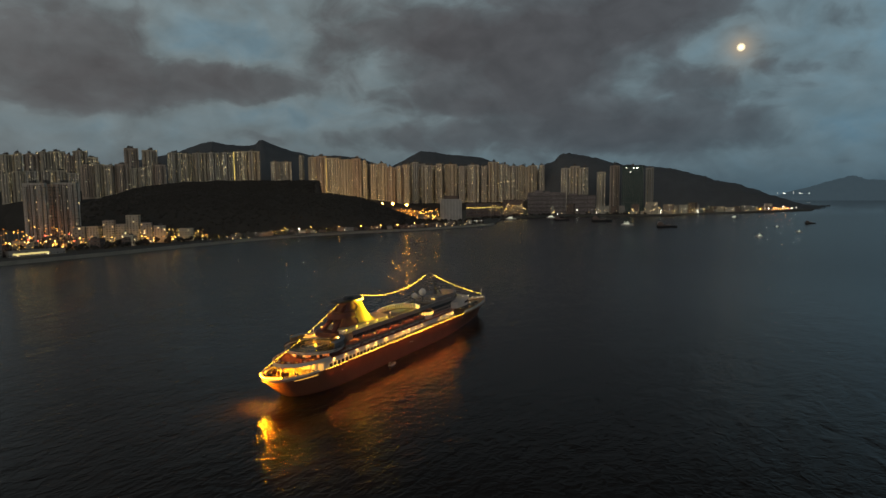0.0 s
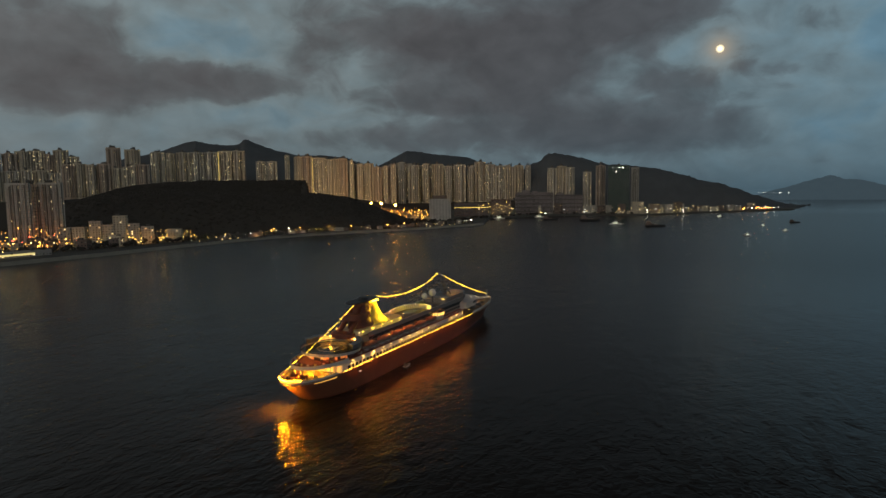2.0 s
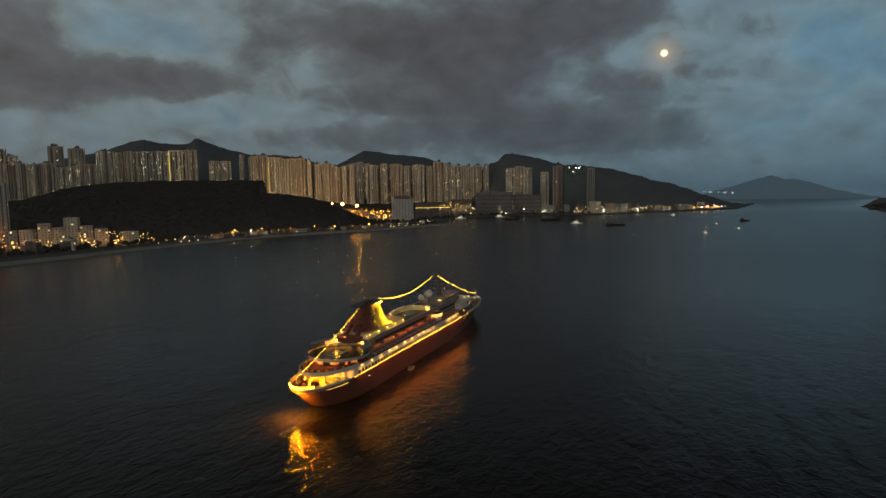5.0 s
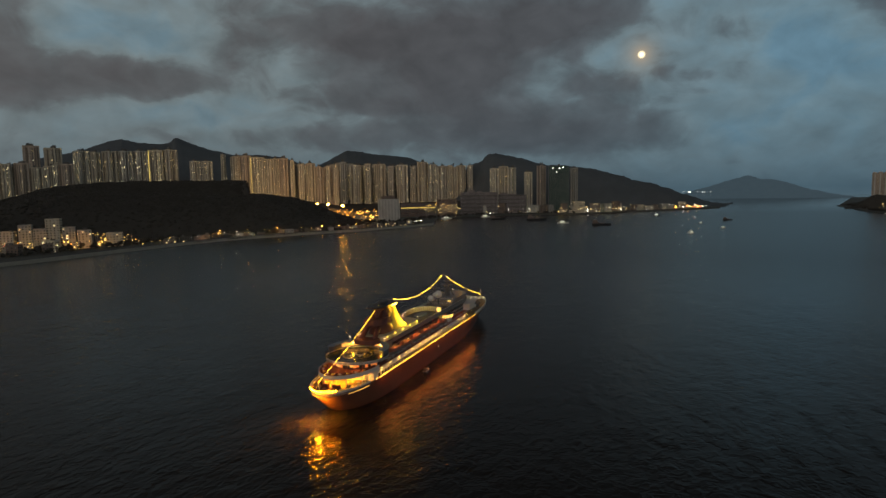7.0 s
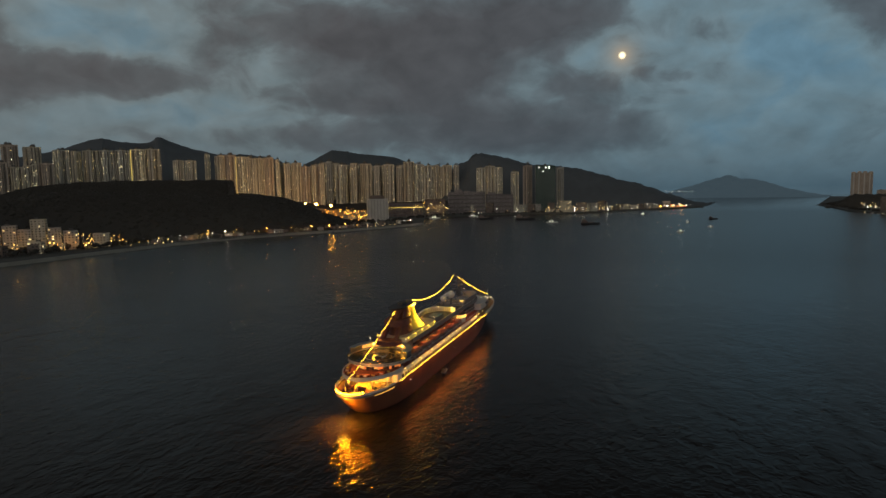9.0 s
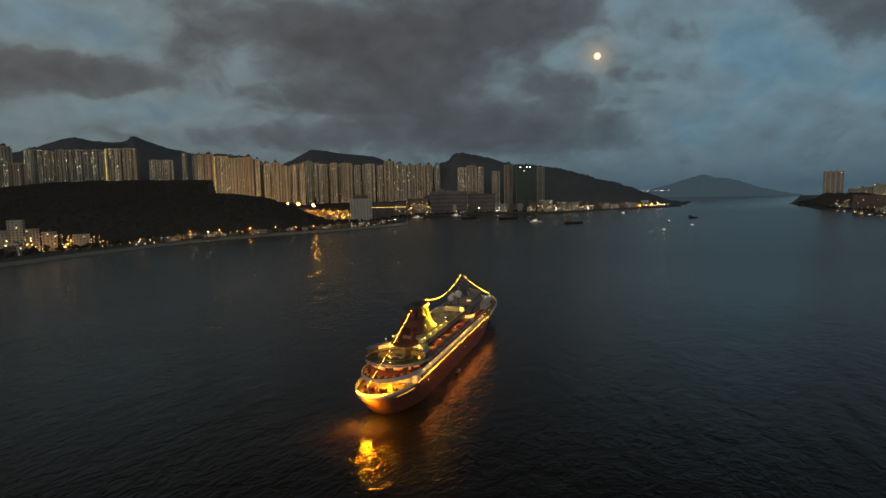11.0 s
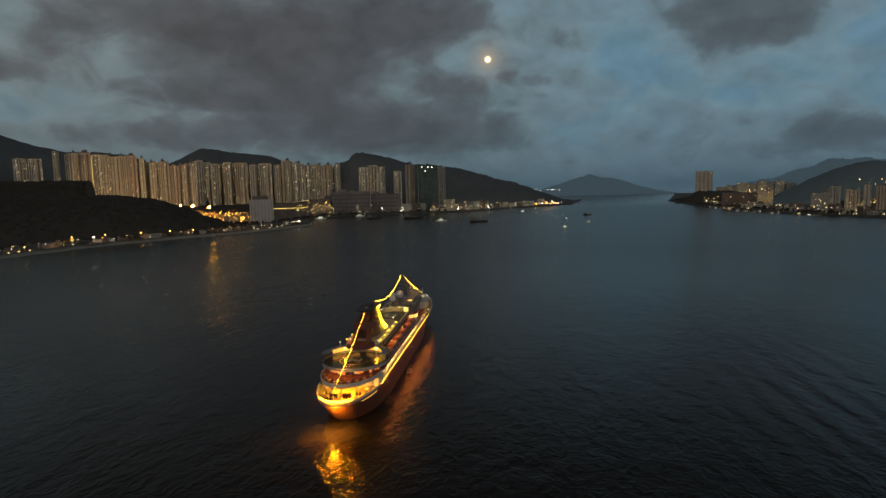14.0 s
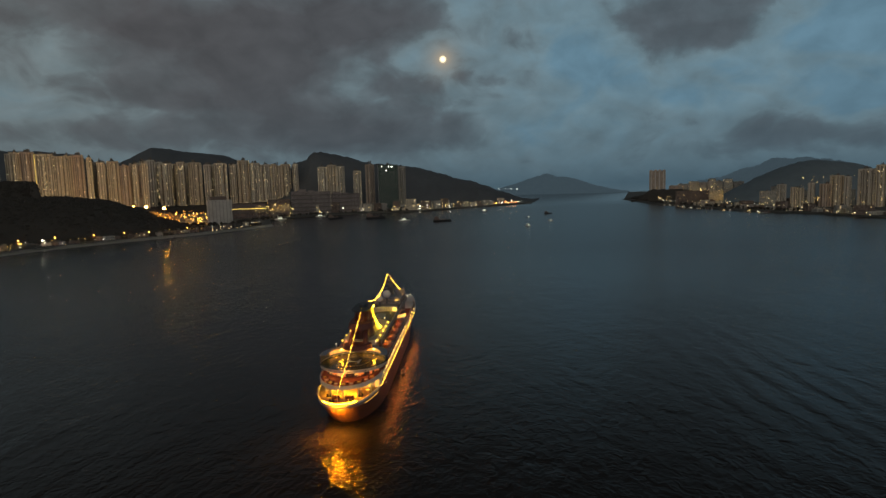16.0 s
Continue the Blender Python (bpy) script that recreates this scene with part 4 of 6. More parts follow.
for x in (-22.5, -7.5, 7.5, 22.5):
    part("pilaster", Mesh().box(x - 1.6, x + 1.6, -24.2, -22.9, 0, 97), TRIM, head)
for n, (x, y, high, wide, wall) in enumerate([(838, 2150, 36, 34, PINK), (872, 2142, 42, 36, PALE), (908, 2130, 50, 34, BEIGE), (940, 2118, 47, 30, PALE), (968, 2106, 58, 26, GREY_WALL), (992, 2098, 50, 26, PALE), (1020, 2085, 56, 30, GREY_WALL), (1052, 2070, 46, 34, PALE)]):
    block("headland_block", "pale housing block on the far headland", x, y, 22, high, wide, 20, -20 + n * 5 % 12, wall, 0.12, group="blocks on the far headland", roofs=2, seed=30 + n)
block("harbour_block", "pale low block on the far shore", 791, 1310, 3, 42, 38, 20, -30, PALE, 0.12, seed=41)
block("harbour_block", "golden floodlit low block on the far shore", 756, 1540, 3, 42, 38, 24, -25, BEIGE, 0.12, seed=42)
block("depot", "long dark brown depot on the far shore", 715, 1600, 3, 42, 104, 30, -22, BROWN, 0.02, seed=43)



def facade(ob, wide, deep, high, bands, piers, material):
    """Bands and piers that stand proud of a large block's walls."""
    hw, hd = wide / 2, deep / 2
    for k in range(bands):
        z = high * (k + 0.6) / bands
        part("facade_band", Mesh().box(-hw - 0.35, hw + 0.35, -hd - 0.35, hd + 0.35, z, z + high / bands * 0.32), material, ob)
    for k in range(piers):
        x = -hw + wide * (k + 0.5) / piers
        for sd in (-1, 1):
            part("facade_pier", Mesh().box(x - 0.8, x + 0.8, sd * hd - 0.6, sd * hd + 0.6, 0, high - 0.4), material, ob)


for ob in [o for o in bpy.data.objects if o.parent is None]:
    if ob.name.startswith("brown_mall"):
        facade(ob, 119 if ob.matrix_basis.translation.x < -400 else 89, 40, 62, 5, 9, DUSKY)
        for x, y, w_, h_ in ((-26, -4, 12, 78), (2, 4, 8, 74), (24, -2, 10, 70)):
            part("roof_house", Mesh().box(x - w_, x + w_, y - 9, y + 9, 58, h_ if ob.matrix_basis.translation.x < -400 else h_ - 10), MALL, ob)
    if ob.name.startswith("white_warehouse"):
        facade(ob, 52, 34, 57, 0, 7, PALE)
        part("roof_house", Mesh().box(-18, 16, -2, 15, 57, 66), BROWN, ob)
    if ob.name.startswith("ferry_terminal"):
        facade(ob, 100, 30, 40, 4, 11, DUSKY)

rng = random.Random(71)
for n in range(9):
    x, y = -705 + n * 17 + rng.uniform(-5, 5), 1040 + n * 4 + rng.uniform(-14, 14)
    block("site_shed", "pale work shed in the floodlit yard", x, y, 6, rng.uniform(9, 20), rng.uniform(14, 26), rng.uniform(10, 14), rng.uniform(20, 50), rng.choice((PALE, BEIGE)), 0.15, group="sheds of the floodlit yard", seed=300 + n)

rng = random.Random(91)


def waterfront(way, count, spread, low, high, name, label, group, seed):
    """A jumble of small buildings along a shore, of uneven height."""
    for n in range(count):
        p = spline([(*q, 0) for q in way], (n + rng.random()) / count)
        block(name, label, p.x + rng.uniform(-spread, spread), p.y + rng.uniform(0, spread), 4, low + (high - low) * rng.random() ** 2, rng.uniform(14, 34), rng.uniform(10, 18), rng.uniform(-30, 50),
              rng.choice((PALE, BEIGE, BROWN, GREY_WALL, BROWN)), 0.16, group=group, seed=seed + n)


waterfront([(-450, 1600), (-330, 1660), (-200, 1665), (-120, 1700), (-30, 1850), (60, 1960), (170, 2110)], 34, 18, 9, 34, "waterfront_building", "small dim waterfront building on the bay", "waterfront buildings of the bay", 400)
waterfront([(690, 1640), (705, 1500), (715, 1350), (730, 1200), (770, 1060), (785, 950), (790, 850)], 36, 14, 7, 22, "quay_building", "small dim building on the far quay", "buildings of the far quay", 500)
waterfront([(830, 1400), (900, 1330), (990, 1260), (1060, 1200)], 14, 26, 18, 52, "hillside_block", "pale dim block behind the far quay", "blocks behind the far quay", 600)

# tower under construction, wrapped in green netting
for ob in [o for o in bpy.data.objects if o.name.startswith("market_hall") and abs(o.matrix_basis.translation.y - 196) < 1]:
    part("lit_front", Mesh().box(-27, 12, -6.5, -6.1, 2.0, 4.2), HALL_GLOW, ob, "bright yellow-white open front")
site = thing("netted_tower", "tower under construction wrapped in dark green netting", "building")
site.matrix_basis = pose(-268, 1967, 4, 0, 0, 12)
mesh = Mesh()
mesh.box(-36, 36, -16, 16, -4, 160)
part("netting", mesh, NETTING, site)
mesh = Mesh()
for f in range(1, 40):
    mesh.box(-36.5, 36.5, -16.5, 16.5, f * 4 - 0.2, f * 4 + 0.2)
for k in range(-6, 7):
    mesh.box(k * 6 - 0.2, k * 6 + 0.2, -16.6, 16.6, 0, 162)
part("scaffold", mesh, METAL, site, kind="stuff")
mesh = Mesh()
for x in (-22, -8, 2, 14):
    mesh.ball((x, -17, 154 if x % 4 else 140), 1.6, 4, 6)
part("site_lamps", mesh, WHITE_LAMP, site, "bright white site lamps", kind="stuff")
mesh = Mesh()
mesh.box(-4, 4, -4, 4, 160, 168)
part("core_top", mesh, ROOFING, site)


# ---------------------------------------------------------------- shore lamps
def street_lamp(high, glow, radius):
    base = thing("street_lamp", "tall street lamp with an orange sodium head", "street lamp", "lamps along the seawall")
    pole, head = Mesh(), Mesh()
    pole.tube([(0, 0, 0), (0, 0, high * 0.9), (0.6, 0, high), (1.8, 0, high + 0.2)], [0.14, 0.1, 0.08, 0.07])
    head.ball((2.0, 0, high), radius, 5, 8, 0.5)
    part("pole", pole, METAL, base)
    part("lamp_head", head, glow, base, "glowing lamp head")
    return base


STREET = glowing("street_lamp_glow", (1.0, 0.40, 0.05), 44.0)
first = street_lamp(9, STREET, 0.8)
white_one = street_lamp(9, glowing("white_street_lamp", (1.0, 0.95, 0.6), 52.0), 0.9)
tagged(white_one, "tall street lamp with a white head")
spots = [(-577, 709), (-540, 733), (-512, 759), (-492, 789), (-486, 843), (-640, 628), (-612, 668)]
for n, (x, y) in enumerate(spots):
    m = pose(x, y, 6, 0, 0, -30)
    if n:
        copy_thing(first, m)
    else:
        first.matrix_basis = m
white_one.matrix_basis = pose(-598, 622, 6, 0, 0, -30)
copy_thing(white_one, pose(-408, 1000, 6, 0, 0, -30))

for n, (x, y, z) in enumerate(FLOODS):
    mast = thing("flood_mast", "tall mast with strong orange floodlights", "floodlight", "floodlight masts")
    mast.matrix_basis = pose(x, y, 0)
    pole, head = Mesh(), Mesh()
    pole.tube([(0, 0, 0), (0, 0, z)], [0.5, 0.3])
    head.ball((0, -1, z), 3.5 if n else 2.2, 6, 10, 0.8)
    part("pole", pole, METAL, mast)
    part("lamp_head", head, SODIUM_STRONG, mast, "glowing sodium flood")

rng = random.Random(33)


def scatter(name, label, material, count, place, size):
    mesh, poles = Mesh(), Mesh()
    for _ in range(count):
        x, y, z = place()
        r = rng.uniform(*size)
        mesh.ball((x, y, z), r, 4, 6)
        poles.box(x - 0.1, x + 0.1, y - 0.1, y + 0.1, 0, z - r * 0.9)
    ob = thing(name, label, "lights", kind="stuff", mesh=mesh, material=material)
    part("lamp_posts", poles, METAL, ob, kind="stuff")


def along(points, spread, low, high):
    def place():
        p = spline([(*q, 0) for q in points], rng.random())
        return p.x + rng.uniform(-spread, spread), p.y + rng.uniform(-spread, spread), rng.uniform(low, high)
    return place


def coast_lamp():
    p = beside(coast, -rng.uniform(15, 34), 0)[rng.randrange(22, 88)]
    return p[0], p[1], rng.uniform(8, 14)


VILLAGE_LAMPS = [(-690, 280, 19.6), (-677, 318, 18), (-680, 339, 17.5), (-671, 361, 17), (-666, 363, 16.5), (-684, 278, 14), (-690, 265, 12), (-657, 418, 15.5), (-653, 423, 14)]
for n, (x, y, z) in enumerate(VILLAGE_LAMPS):
    post = thing("village_lamp_post", "short lamp post with a bright golden globe", "street lamp", "lamp posts in the village")
    post.matrix_basis = pose(x, y, 6)
    part("pole", Mesh().tube([(0, 0, 0), (0, 0, z - 6)], [0.12, 0.08]), METAL, post)
    part("lamp_globe", Mesh().ball((0, 0, z - 6), 0.75 if n % 3 else 1.0, 5, 8), VILLAGE_GLOW, post, "glowing golden globe")

VILLAGE_WAY = [(-690, 190), (-700, 300), (-680, 400), (-668, 430)]
scatter("town_lights", "orange street lights among the village houses", SODIUM, 60, along(VILLAGE_WAY, 40, 8, 22), (0.25, 0.7))
scatter("town_lights", "yellow house lights in the village", YELLOW_LAMP, 90, along(VILLAGE_WAY, 36, 7, 24), (0.2, 0.75))
scatter("town_lights", "orange street lights below the near towers", SODIUM, 110, along([(-740, 150), (-780, 260), (-760, 340)], 45, 8, 34), (0.25, 0.7))
scatter("town_lights", "strong golden lamps in the village streets", YELLOW_LAMP, 56, along(VILLAGE_WAY, 34, 9, 18), (0.4, 0.95))
scatter("bay_lights", "strong golden lamps beside the ferry terminal", QUARRY_LAMP, 30, along([(-560, 1400), (-520, 1425), (-490, 1430)], 18, 26, 46), (0.4, 1.0))
scatter("town_lights", "red sign lights in the shore town", RED_LAMP, 14, along([(-690, 170), (-730, 300)], 34, 10, 24), (0.5, 1.0))
scatter("town_lights", "strong orange lamps at the foot of the near towers", QUARRY_LAMP, 26, along([(-700, 150), (-720, 210), (-700, 270)], 34, 9, 26), (0.3, 0.8))
scatter("shore_lights", "scattered small lamps along the coast road", YELLOW_LAMP, 60, coast_lamp, (0.18, 0.60))
scatter("shore_lights", "scattered small white lamps along the coast road", WHITE_LAMP, 36, coast_lamp, (0.18, 0.60))
QUARRY_WAY = [(-730, 1045), (-660, 1060), (-600, 1075), (-560, 1060)]
scatter("quarry_lights", "dense orange lights at the foot of the hill", SODIUM, 120, along(QUARRY_WAY, 30, 8, 40), (0.25, 0.7))
scatter("quarry_lights", "dense yellow lights at the foot of the hill", QUARRY_LAMP, 100, along(QUARRY_WAY, 28, 8, 34), (0.45, 1.15))
scatter("bay_lights", "yellow lamps round the ferry terminal", FAR_LAMP, 60, along([(-530, 1370), (-505, 1420), (-480, 1400)], 30, 16, 44), (0.35, 0.9))
scatter("bay_lights", "lamps along the bay shore", FAR_LAMP, 50, along([(-450, 1560), (-300, 1660), (-130, 1665), (0, 1850)], 16, 8, 26), (0.35, 1.3))
scatter("bay_lights", "white lamps along the bay shore", FAR_WHITE, 34, along([(-450, 1560), (-130, 1670), (10, 1850), (250, 2230)], 14, 8, 22), (0.4, 1.5))
scatter("point_lights", "bright orange lamps at the tip of the headland", QUARRY_LAMP, 24, along([(120, 2060), (180, 2130), (215, 2170)], 14, 7, 15), (0.6, 1.5))
scatter("point_lights", "bright white lamps at the tip of the headland", FAR_WHITE, 10, along([(40, 1950), (150, 2100), (215, 2170)], 10, 8, 16), (0.8, 1.9))
scatter("point_lights", "red lamps at the tip of the headland", RED_LAMP, 6, along([(170, 2120), (225, 2180)], 8, 7, 14), (0.7, 1.3))
scatter("island_lights", "small white lamps on the island slope", FAR_WHITE, 9, along([(199, 4300), (415, 4295)], 4, 48, 54), (1.2, 2.2))
scatter("headland_lights", "lamps among the blocks of the far headland", FAR_LAMP, 12, along([(860, 2120), (1010, 2070)], 8, 34, 52), (0.6, 1.6))
FAR_WAY = [(720, 1180), (740, 1400), (720, 1700), (760, 2050)]
scatter("far_lights", "orange lamps along the far shore road", FAR_LAMP, 46, along(FAR_WAY, 24, 6, 20), (0.25, 0.7))
scatter("far_lights", "yellow lamps along the far shore road", FAR_LAMP, 56, along(FAR_WAY, 24, 5, 26), (0.2, 0.6))
scatter("far_lights", "white lamps along the far shore road", FAR_WHITE, 60, along(FAR_WAY, 18, 5, 16), (0.25, 0.6))
scatter("far_lights", "lamps among the far shore blocks", FAR_LAMP, 50, along([(800, 1180), (880, 1230), (990, 1150)], 30, 8, 30), (0.25, 0.6))
scatter("far_lights", "lights on the slope above the far shore", FAR_LAMP, 26, along([(960, 1500), (1100, 1500), (1250, 1450)], 34, 50, 84), (0.4, 0.9))
mesh = Mesh()
mesh.box(-50, 50, -15.6, -15.2, 27.6, 28.3)
strip = part("lit_strip", mesh, TERMINAL_GLOW, bpy.data.objects["ferry_terminal"], "long glowing yellow strip")

# ---------------------------------------------------------------- the cruise ship, bow towards +y, keel line on x = 0
ship = thing("cruise_ship", "dark-hulled white cruise ship at anchor, strung with golden lights", "cruise ship")
Z_DECK, Z_BOAT, Z_TOP = 11.0, 15.0, 20.5


def deck_half(y):
    """Half breadth of the hull at the deck."""
    if y < -22:
        return 10.4 * math.sqrt(max(0.0, 1 - ((-22 - y) / 22.0) ** 2))
    if y < 84:
        return 10.4
    return 10.4 * max(0.0, 1 - ((y - 84) / 56.5) ** 2.6) ** 0.75


def water_half(y):
    if y < -10:
        return 9.6 * max(0.0, 1 - ((-10 - y) / 23.5) ** 2) ** 0.5 if y > -33.5 else 0.0
    if y < 62:
        return 10.0
    return 10.0 * max(0.0, 1 - ((y - 62) / 70.0) ** 1.7)


hull, boot = Mesh(), Mesh()
N_ST, LEVELS = 90, [-0.5, 2.3, 3.0, 4.2, 5.6, 7.0, 8.6, 10.0, 11.3]
for side in (1, -1):
    rows = []
    for i, z in enumerate(LEVELS):
        k = max(0.0, z - 2.3) / 9.0
        aft = -33.4 + (-44.0 + 33.4) * k ** 0.8
        fwd = 131.0 + (140.4 - 131.0) * k ** 1.2
        row = []
        for j in range(N_ST + 1):
            t = j / N_ST
            t = 0.5 - 0.5 * math.cos(t * math.pi)
            y = aft + (fwd - aft) * t
            # stations slide so that both ends close
            yd = -44.0 + 184.4 * t
            yw = -33.4 + 164.4 * t
            h = water_half(min(max(yw, -33.4), 132)) * (1 - k ** 1.5) + deck_half(yd) * k ** 1.5
            if j in (0, N_ST):
                h = 0.0
            row.append((side * h, y, z))
        rows.append(row)
    hull.grid(rows[2:])
    boot.grid(rows[:3])
part("hull", hull, HULL, ship, "dark brown-red painted steel hull", smooth=True)
part("boot_topping", boot, BOOT, ship, "dark red band at the waterline", smooth=True)

deck_line = [(deck_half(-44 + 184.4 * (0.5 - 0.5 * math.cos(j / 80 * math.pi))), -44 + 184.4 * (0.5 - 0.5 * math.cos(j / 80 * math.pi))) for j in range(81)]
outline = [(max(x, 0.05), y) for x, y in deck_line] + [(-max(x, 0.05), y) for x, y in reversed(deck_line)]
mesh = Mesh()
mesh.slab([(x * 0.985, y) for x, y in outline], Z_DECK - 0.5, Z_DECK)
part("main_deck", mesh, DECK, ship, "brown planked main deck")
mesh = Mesh()
bow_line = [(x, y) for x, y in outline if y > 92]
mesh.band([p for p in bow_line], Z_DECK + 0.2, Z_DECK + 1.5, 0.25)
part("bow_bulwark", mesh, WHITE, ship)
mesh = Mesh()
stern_r = [p for p in outline if p[1] < -25 and p[0] > 0]
stern_l = [p for p in outline if p[1] < -25 and p[0] < 0]
mesh.band(stern_l + stern_r, Z_DECK + 0.2, Z_DECK + 0.85, 0.25)
part("stern_bulwark", mesh, WHITE, ship)
mesh = Mesh()
mesh.tube([(x * 0.99, y, Z_DECK + 1.25) for x, y in stern_l + stern_r], 0.05, 4)
rail = part("stern_rail", mesh, WHITE, ship)
mesh = Mesh()
way = [(x * 1.01, y, Z_DECK + 1.3) for x, y in stern_l + stern_r]
for n in range(60):
    mesh.ball(tuple(spline(way, n / 59)), 0.08, 4, 6)
part("stern_rail_bulbs", mesh, CABIN, rail, "string of golden bulbs along the stern rail", kind="stuff")
# floodlight bank that faces aft, in dark housings, and the lit openings of the mooring deck


def shell(t, z):
    """Half breadth and station of the hull at height z, t from stern (0) to bow (1)."""
    k = (z - 2.3) / 9.0
    aft, fwd = -33.4 - 10.6 * k ** 0.8, 131.0 + 9.4 * k ** 1.2
    h = water_half(-33.4 + 164.4 * t) * (1 - k ** 1.5) + deck_half(-44.0 + 184.4 * t) * k ** 1.5
    return h, aft + (fwd - aft) * t


for k in range(14):
    a = -0.50 + 1.0 * k / 13
    x, y = 10.4 * math.sin(a), -22 - 22.0 * math.cos(a)
    turn = pose(x, y, Z_DECK + 1.35, 0, 0, -math.degrees(a) * 0.8)
    o = part("flood_housing", Mesh().box(-0.24, 0.24, 0.0, 0.35, -0.22, 0.22), BLACK, ship)
    o.matrix_basis = turn
    part("flood_lens", Mesh().box(-0.17, 0.17, -0.06, 0.02, -0.15, 0.15), STERN_GLOW, o, "glowing golden floodlight")
for side in (1, -1):
    mesh = Mesh()
    pts = [shell(0.012 + 0.075 * j / 14, 10.1) for j in range(4, 15)]
    mesh.grid([[(side * (h + 0.05), y, 9.95) for h, y in pts], [(side * (h + 0.08), y, 10.35) for h, y in pts], [(side * (h - 0.2), y, 10.35) for h, y in pts], [(side * (h - 0.2), y, 9.95) for h, y in pts]])
    part("mooring_opening", mesh, OPENING, ship, "lit opening in the quarter")

# ---- promenade house with its windows
house = part("promenade_house", Mesh().slab(oval(10.15, -26, 93, 5, 22), Z_DECK, Z_BOAT - 0.3), WHITE, ship, "white promenade house")
pane = Mesh().box(-0.09, 0.09, -0.82, 0.82, -0.72, 0.72).data("window", DARK_GLASS)
post = Mesh().box(-0.12, 0.12, -0.16, 0.16, -0.9, 0.9).data("window_post", WHITE)
for side in (1, -1):
    for k in range(46):
        y = -20 + k * 2.4
        if y > 82:
            break
        o = part("window", pane, None, house)
        o.location = (side * 10.17, y, Z_DECK + 1.05)
        o = part("window_post", post, None, house)
        o.location = (side * 10.3, y + 1.2, Z_DECK + 1.0)
for side in (1, -1):
    mesh = Mesh()
    mesh.tube([(side * (deck_half(y) + 0.10), y, Z_DECK + 0.22) for y in range(-24, 94, 3)], 0.034)
    part("edge_light", mesh, STRIP, ship, "golden light line along the deck edge")
    for y in PROMENADE:
        mesh = Mesh()
        mesh.ball((side * 10.5, y, Z_DECK + 3.15), 0.10, 4, 8)
        mesh.box(min(side * 10.1, side * 10.5), max(side * 10.1, side * 10.5), y - 0.06, y + 0.06, Z_DECK + 3.1, Z_DECK + 3.2)
        part("wall_lamp", mesh, DECK_BULB, ship, "glowing wall lamp")

# ---- boat deck
mesh = Mesh()
mesh.slab(oval(10.4, -37, 96, 17, 24), Z_BOAT - 0.3, Z_BOAT)
part("boat_deck", mesh, RED_DECK, ship, "red painted boat deck")
mesh = Mesh()
rim = [p for p in oval(10.5, -37.4, 96, 17, 24, 20)]
aft_rim = [p for p in rim if p[1] < -14]
r_side = [p for p in aft_rim if p[0] >= 0]
l_side = [p for p in aft_rim if p[0] < 0]
mesh.band(l_side + r_side, Z_BOAT - 0.6, Z_BOAT + 0.7, 0.3)
part("terrace_bulwark", mesh, WHITE, ship, "white curved terrace front")
for side in (1, -1):
    mesh = Mesh()
    for y in range(-12, 84, 4):
        mesh.box(side * 10.2 - 0.05, side * 10.2 + 0.05, y - 0.05, y + 0.05, Z_BOAT, Z_BOAT + 1.05)
    for z in (0.4, 0.75, 1.05):
        mesh.tube([(side * 10.2, -14, Z_BOAT + z), (side * 10.2, 82, Z_BOAT + z)], 0.05, 4)
    part("boat_deck_rail", mesh, WHITE, ship)
# pillars and lit rooms under the terrace at the stern
mesh = Mesh()
for a in (-60, -30, 0, 30, 60):
    x, y = 8.8 * math.sin(radians(a)), -21 - 14.5 * math.cos(radians(a))
    part("terrace_pillar", Mesh().tube([(x, y, Z_DECK), (x, y, Z_BOAT - 0.3)], 0.22, 8), WHITE, ship)
mesh = Mesh()
for k in range(-3, 4):
    mesh.box(k * 2.2 - 0.8, k * 2.2 + 0.8, -26.15, -25.9, Z_DECK + 0.6, Z_DECK + 2.6)
part("saloon_glazing", mesh, HANGAR, house, "dim golden saloon windows")
mesh = Mesh()
mesh.box(8.6, 9.9, -25.5, -24.0, Z_DECK + 0.2, Z_DECK + 2.4)
part("gangway_light", mesh, HANGAR, ship, "lit yellow side entrance")

# mooring gear, benches and tables on the open aft deck
for x, y in ((-5.2, -33.5), (5.2, -33.5), (-3.2, -38.6), (3.2, -38.6)):
    gear = Mesh().box(x - 0.9, x + 0.9, y - 0.35, y + 0.35, Z_DECK, Z_DECK + 0.25)
    for q in (-0.55, 0.55):
        gear.tube([(x + q, y, Z_DECK + 0.2), (x + q, y, Z_DECK + 0.95)], [0.25, 0.3], 8)
    part("bollard", gear, BLACK, ship, "black twin mooring bollard")
for x in (-2.2, 2.2):
    winch = Mesh().tube([(x - 0.9, -36.5, Z_DECK + 0.9), (x + 0.9, -36.5, Z_DECK + 0.9)], 0.6, 10)
    winch.box(x - 1.2, x - 0.9, -37.2, -35.8, Z_DECK, Z_DECK + 1.6)
    winch.box(x + 0.9, x + 1.2, -37.2, -35.8, Z_DECK, Z_DECK + 1.6)
    part("winch", winch, RUST, ship, "maroon mooring winch")
for x, y in ((-6.8, -29.5), (-4.2, -29.0), (4.2, -29.0), (6.8, -29.5)):
    table = Mesh().tube([(x, y, Z_DECK), (x, y, Z_DECK + 0.72)], 0.08, 6)
    table.slab([(x + 0.7 * math.cos(a * math.pi / 6), y + 0.7 * math.sin(a * math.pi / 6)) for a in range(12)], Z_DECK + 0.72, Z_DECK + 0.78)
    part("deck_table", table, WHITE, ship, "round white deck table")
part("ensign_staff", Mesh().tube([(0, -43.2, Z_DECK + 0.6), (0, -44.2, Z_DECK + 4.7)], [0.12, 0.06], 6), WHITE, ship)

